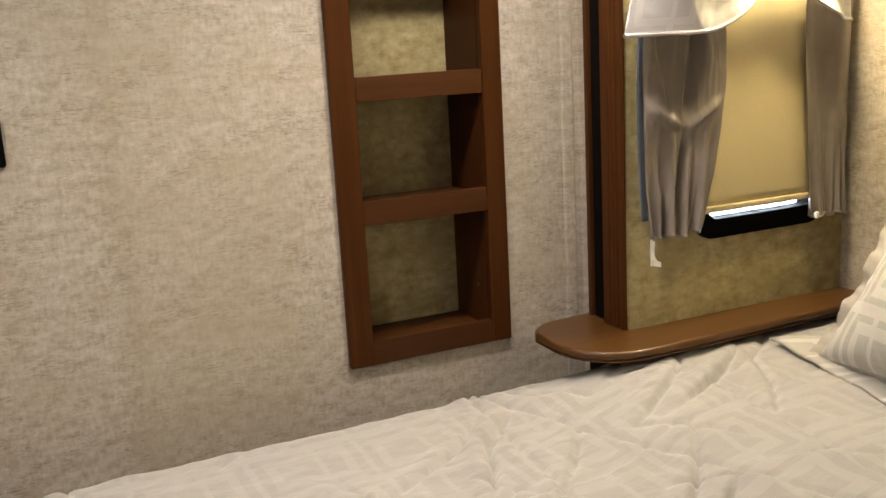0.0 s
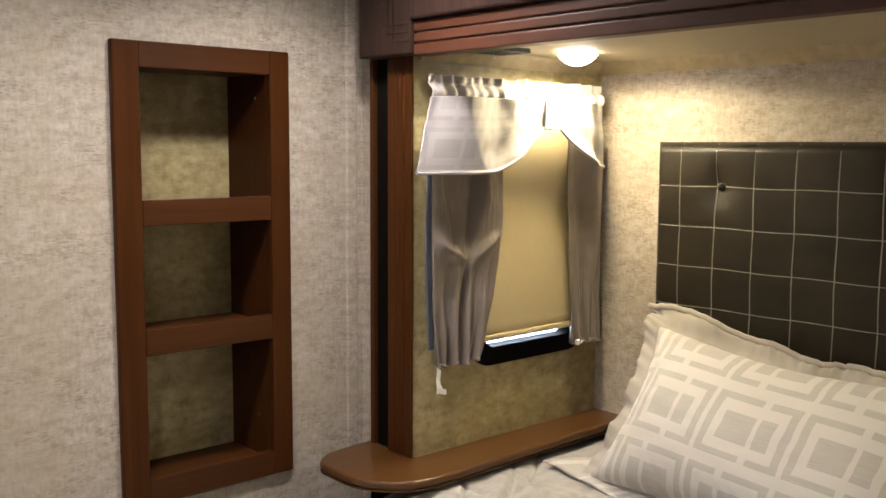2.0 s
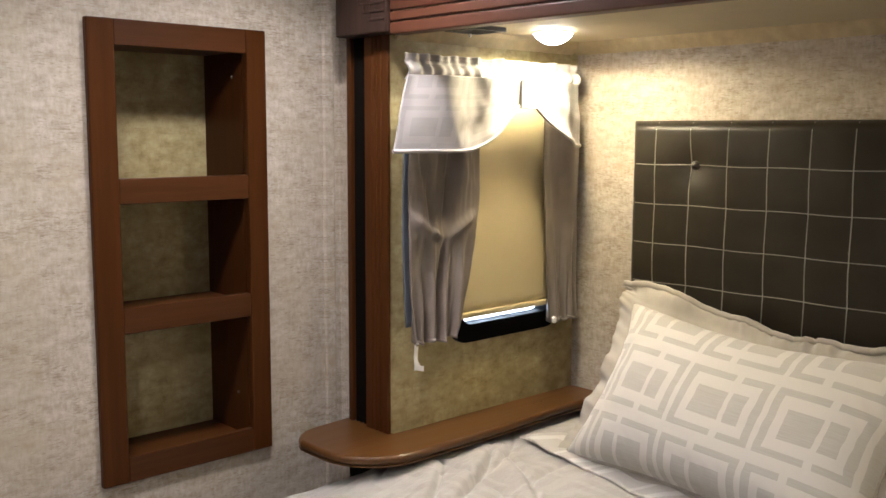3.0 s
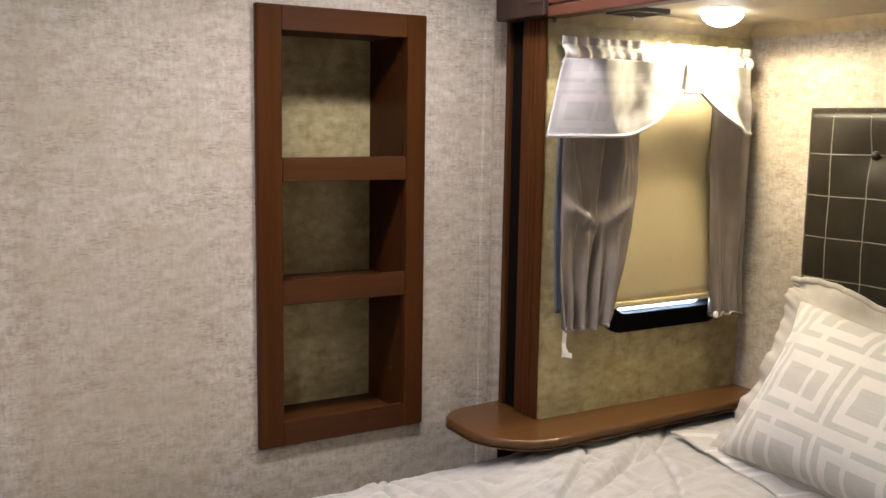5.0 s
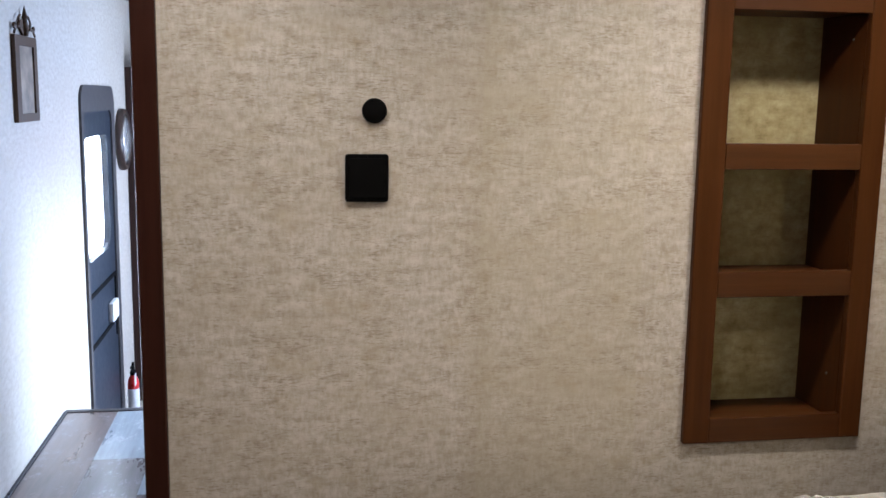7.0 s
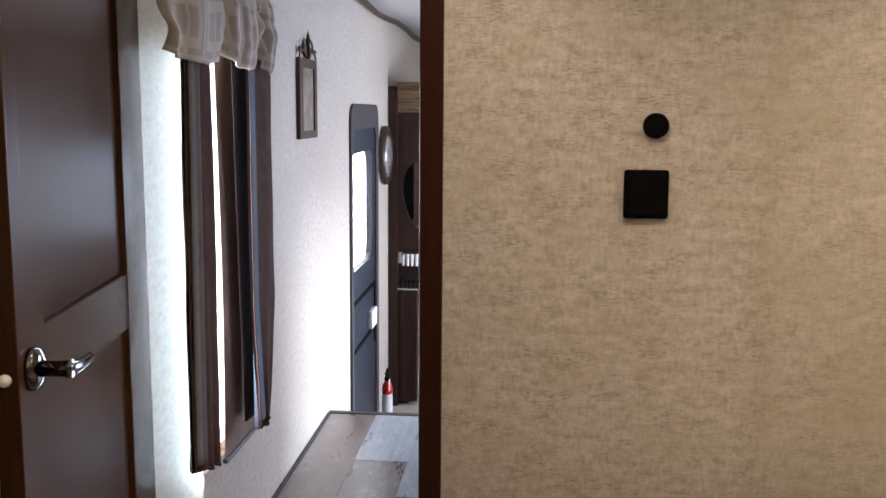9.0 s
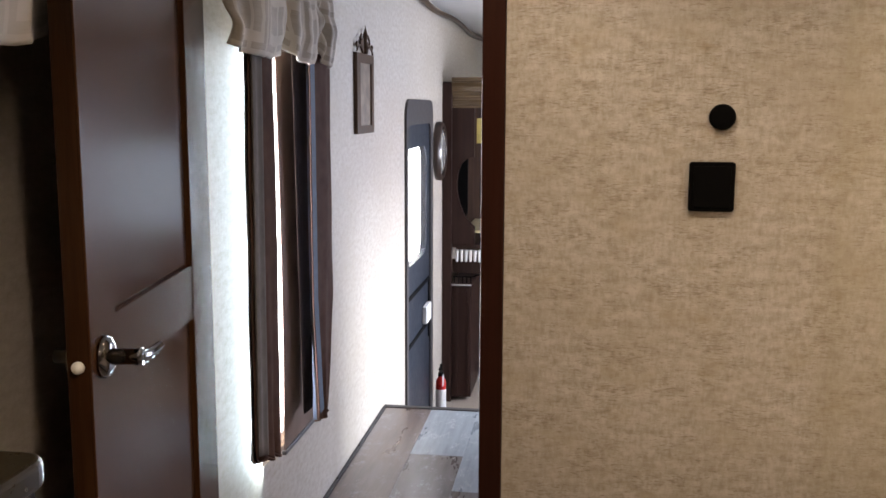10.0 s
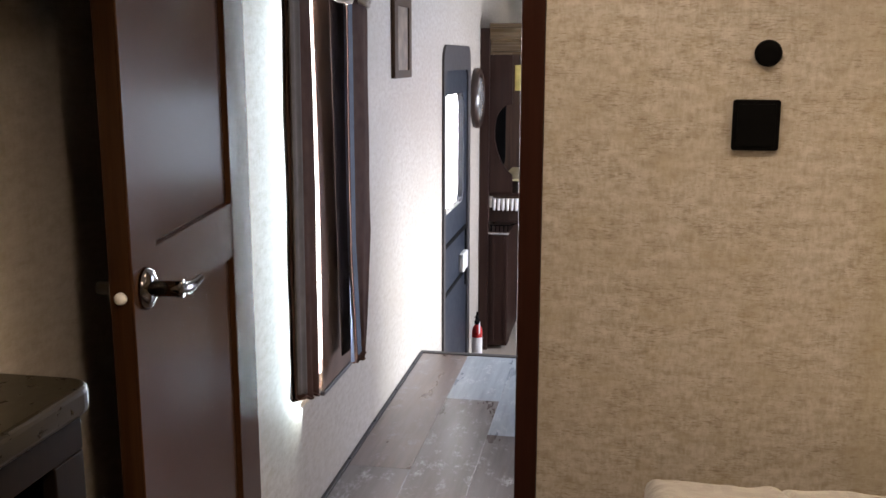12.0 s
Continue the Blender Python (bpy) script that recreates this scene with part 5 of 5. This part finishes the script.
def build_entry_door():
    y0, z0, y1, z1 = ENTRY
    t = thing("door_2", (XL, (y0 + y1) / 2, z0), "dark grey entry door with a bright frosted window", "door", kind="structure")
    part("door_frame", ring(rounded(y0 - 0.022, z0 - 0.02, y1 + 0.022, z1 + 0.026, 0.09), rounded(y0 + 0.022, z0 + 0.05, y1 - 0.07, z1 - 0.10, 0.06), XL - 0.035, XL + 0.012, "x"), FRAMEGREY, t)
    leaf = part("door_leaf", ring(rounded(y0 + 0.016, z0 + 0.03, y1 - 0.06, z1 - 0.09, 0.05), rounded(2.765, 0.520, 3.40, 1.115, 0.09), XL - 0.035, XL + 0.003, "x"), make_plain("blue_grey_door", (0.016, 0.021, 0.031), 0.42, gloss=0.3), t, "blue-grey door leaf")
    part("pane", box(XL - 0.006, 2.755, 0.50, XL - 0.002, 3.43, 1.13), GLASS, leaf, "bright glass pane").visible_shadow = False
    for z in (0.36, 0.11):
        part("rib", box(XL + 0.0032, y0 + 0.03, z - 0.012, XL + 0.010, y1 - 0.10, z + 0.012, 0.003), BLACK, leaf)
    latch = part("latch_box", box(XL + 0.0032, 3.24, 0.135, XL + 0.030, 3.40, 0.235, 0.006), WHITEPLASTIC, leaf, "pale latch box")
    part("latch_bar", box(XL + 0.0032, 3.44, 0.02, XL + 0.010, 3.455, 0.36, 0.002), BLACK, leaf)


build_entry_door()


def build_clock():
    t = thing("wall_clock", (XL, 3.81, 0.89), "round brown-rimmed wall clock beside the entry door", "clock")
    c = (XL, 3.81, 1.064)
    part("rim", lathe([(0.172, 0.0005), (0.176, 0.020), (0.168, 0.036), (0.154, 0.042), (0.147, 0.034), (0.147, 0.020)], c, "x", 40), DARKBRONZE, t, smooth=True)
    part("dial", lathe([(0.146, 0.021), (0.0, 0.0215)], c, "x", 40), PAPER, t, "pale dial")
    part("glass", lathe([(0.145, 0.032), (0.09, 0.042), (0.0, 0.046)], c, "x", 40), SILVER, t, "reflecting clock glass", True)


build_clock()


def build_extinguisher():
    x, y, z = -0.985, 3.60, LOW
    t = thing("fire_extinguisher", (x, y, z), "small red fire extinguisher with a white label by the door", "extinguisher")
    part("cylinder", lathe([(0.027, 0.0), (0.031, 0.008), (0.031, 0.245), (0.027, 0.270), (0.016, 0.287), (0.014, 0.292), (0.0, 0.292)], (x, y, z), "z"), RED, t, smooth=True)
    part("label", lathe([(0.0314, 0.07), (0.0316, 0.0702), (0.0316, 0.215), (0.0314, 0.2152)], (x, y, z), "z"), PAPER, t, "white paper label")
    part("valve", lathe([(0.016, 0.2925), (0.018, 0.305), (0.012, 0.320), (0.0, 0.320)], (x, y, z), "z", 16), BLACK, t)
    part("handle", merge(box(x - 0.008, y - 0.06, z + 0.320, x + 0.008, y + 0.012, z + 0.330, 0.002), box(x - 0.008, y - 0.055, z + 0.342, x + 0.008, y + 0.012, z + 0.350, 0.002), box(x - 0.006, y - 0.006, z + 0.3305, x + 0.006, y + 0.010, z + 0.366, 0.002)), BLACK, t, "black squeeze handle")
    part("tag", box(x + 0.02, y - 0.085, z + 0.25, x + 0.022, y - 0.035, z + 0.315), PAPER, t, "paper inspection tag")


build_extinguisher()


# ---- living area: tall cabinet beyond the entry ----
def build_hutch():
    t = thing("tall_cabinet", (-0.95, 4.05, LOW), "tall dark brown wooden hutch with a scalloped side and golden cornice", "cabinet")
    part("post", box(-1.0405, 4.03, LOW, -0.9835, 4.09, 1.476, 0.003), HUTCHWOOD, t)
    wing = [(-0.983, 0.471), (-0.837, 0.471), (-0.838, 0.584), (-0.865, 0.608), (-0.903, 0.655), (-0.932, 0.725), (-0.949, 0.800), (-0.951, 0.860),
            (-0.942, 0.930), (-0.922, 0.975), (-0.895, 1.002), (-0.865, 1.016), (-0.844, 1.021), (-0.844, 1.318), (-0.983, 1.318)]
    part("scalloped_side", prism(wing, 4.045, 4.067, "y"), HUTCHWOOD, t)
    prof = [(4.07, 1.3185), (4.036, 1.3185), (4.036, 1.334), (4.044, 1.337), (4.044, 1.392), (4.034, 1.405), (4.034, 1.416), (4.026, 1.420), (4.020, 1.445), (4.008, 1.474), (4.000, 1.477), (4.000, 1.503), (4.07, 1.503)]
    part("cornice", prism(prof, -0.981, -0.72, "x"), make_wood("golden_wood", (0.060, 0.034, 0.015), (0.095, 0.057, 0.026), (0.13, 0.082, 0.038), axis="x", rough=0.25, coat=0.4), t, "stepped golden-brown cornice")
    part("back_panel", box(-1.0405, 4.74, LOW, -0.55, 4.76, 1.47), WALNUT, t)
    part("top_board", box(-1.0405, 4.0905, 1.44, -0.60, 4.739, 1.46), HUTCHWOOD, t)
    part("screen", prism(rounded(-1.035, 0.60, -0.912, 1.06, 0.05), 4.30, 4.33, "y", 0.004), BLACK, t, "black glossy screen")
    part("inner_shelf", box(-0.911, 4.0905, 0.54, -0.60, 4.739, 0.556, 0.002), COVE, t, "pale shelf edge")
    part("shelf_board", box(-0.983, 4.068, 0.446, -0.60, 4.739, 0.468, 0.003), HUTCHWOOD, t)
    part("apron", box(-1.04, 4.20, 0.26, -0.60, 4.215, 0.352, 0.003), DARKWOOD, t)
    body = part("lower_side", box(-0.9825, 4.05, LOW + 0.03, -0.858, 4.72, 0.206, 0.004), HUTCHWOOD, t)
    for a, b in ((-0.958, -0.940), (-0.882, -0.862)):
        part("side_stile", box(a, 4.044, LOW + 0.05, b, 4.0495, 0.195, 0.002), HUTCHWOOD, body)
    part("side_rail", box(-0.939, 4.044, 0.165, -0.883, 4.0495, 0.195, 0.002), HUTCHWOOD, body)
    part("worktop", box(-0.9825, 4.035, 0.2065, -0.850, 4.73, 0.222, 0.004), HUTCHWOOD, t)
    part("worktop_edge", box(-0.980, 4.0325, 0.209, -0.852, 4.0345, 0.2195), SILVER, t, "pale worktop edge")
    gallery = part("gallery_rail", tube([(-0.975 + 0.03 * k, 4.06, 0.262 + 0.010 * (k > 4) * (k - 4)) for k in range(7)], 0.004, 6), BLACK, t, "thin black gallery rail")
    for k in range(5):
        part("gallery_post", lathe([(0.003, 0.0), (0.004, 0.018), (0.003, 0.040)], (-0.965 + 0.026 * k, 4.06, 0.2222), "z", 8), BLACK, gallery)
    part("amber_panel", box(-0.838, 4.12, 1.10, -0.80, 4.128, 1.255, 0.002), make_plain("amber_panel", (0.55, 0.42, 0.12), 0.4), t, "amber glass panel")


build_hutch()


def mug(x, y, z):
    t = thing("mug", (x, y, z), "slim white mug hanging under the hutch shelf", "mug", "row of mugs")
    part("body", lathe([(0.006, 0.0), (0.009, 0.006), (0.0115, 0.060), (0.0125, 0.078), (0.0105, 0.078), (0.007, 0.010), (0.0, 0.010)], (x, y, z), "z", 16), WHITEPLASTIC, t, smooth=True)
    part("hook", tube([(x, y, z + 0.0775), (x, y + 0.006, z + 0.086), (x, y, z + 0.0945)], 0.002, 6), BRONZE, t)
    return t


first_mug = mug(-0.955, 4.10, 0.352)
for k in range(1, 7):
    copy_thing(first_mug, Matrix.Translation((-0.955 + 0.0285 * k, 4.10, 0.352)))

trim_pts = [(XL + 0.03 + 0.015 * math.sin(0.7 * k), 2.4 + 0.2 * k, CEIL - 0.025 - 0.016 * abs(math.sin(0.35 * k))) for k in range(29)]
structure("trim_ceiling_rope", tube(trim_pts, 0.016, 8), BRONZE, "wavy brown trim where the hall wall meets the ceiling", "trim", True)


# ---- floor planks of the upper floor ----
def build_planks():
    """Planks of three tones; the washed ones lie along the middle of the hall."""
    w = 0.205
    rnd = random.Random(5)
    col = 0
    x = XL + 0.0145
    while x < XR - 0.02:
        end = (EDGE - 0.0085) if x < 0.5 else -0.02
        y = (0.95, 1.62, 1.28, 0.75, 0.4)[col % 5] - 1.22 * 4
        while y < end:
            a, b = max(y, BACK + 0.005), min(y + 1.22, end)
            if b - a > 0.04:
                tone = PLANK
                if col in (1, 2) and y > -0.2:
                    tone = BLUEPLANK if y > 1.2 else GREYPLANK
                elif rnd.random() < 0.3:
                    tone = GREYPLANK
                me = bpy.data.meshes.new("plank")
                bm = box(x + 0.0003, a + 0.0003, -0.0118, min(x + w, XR - 0.004) - 0.0003, b - 0.0003, 0.0003 * rnd.random(), 0.0006, 1)
                bm.to_mesh(me)
                bm.free()
                me.materials.append(tone)
                ob = new("plank", me)
                ob.parent = floor
            y += 1.22
        x += w
        col += 1


build_planks()
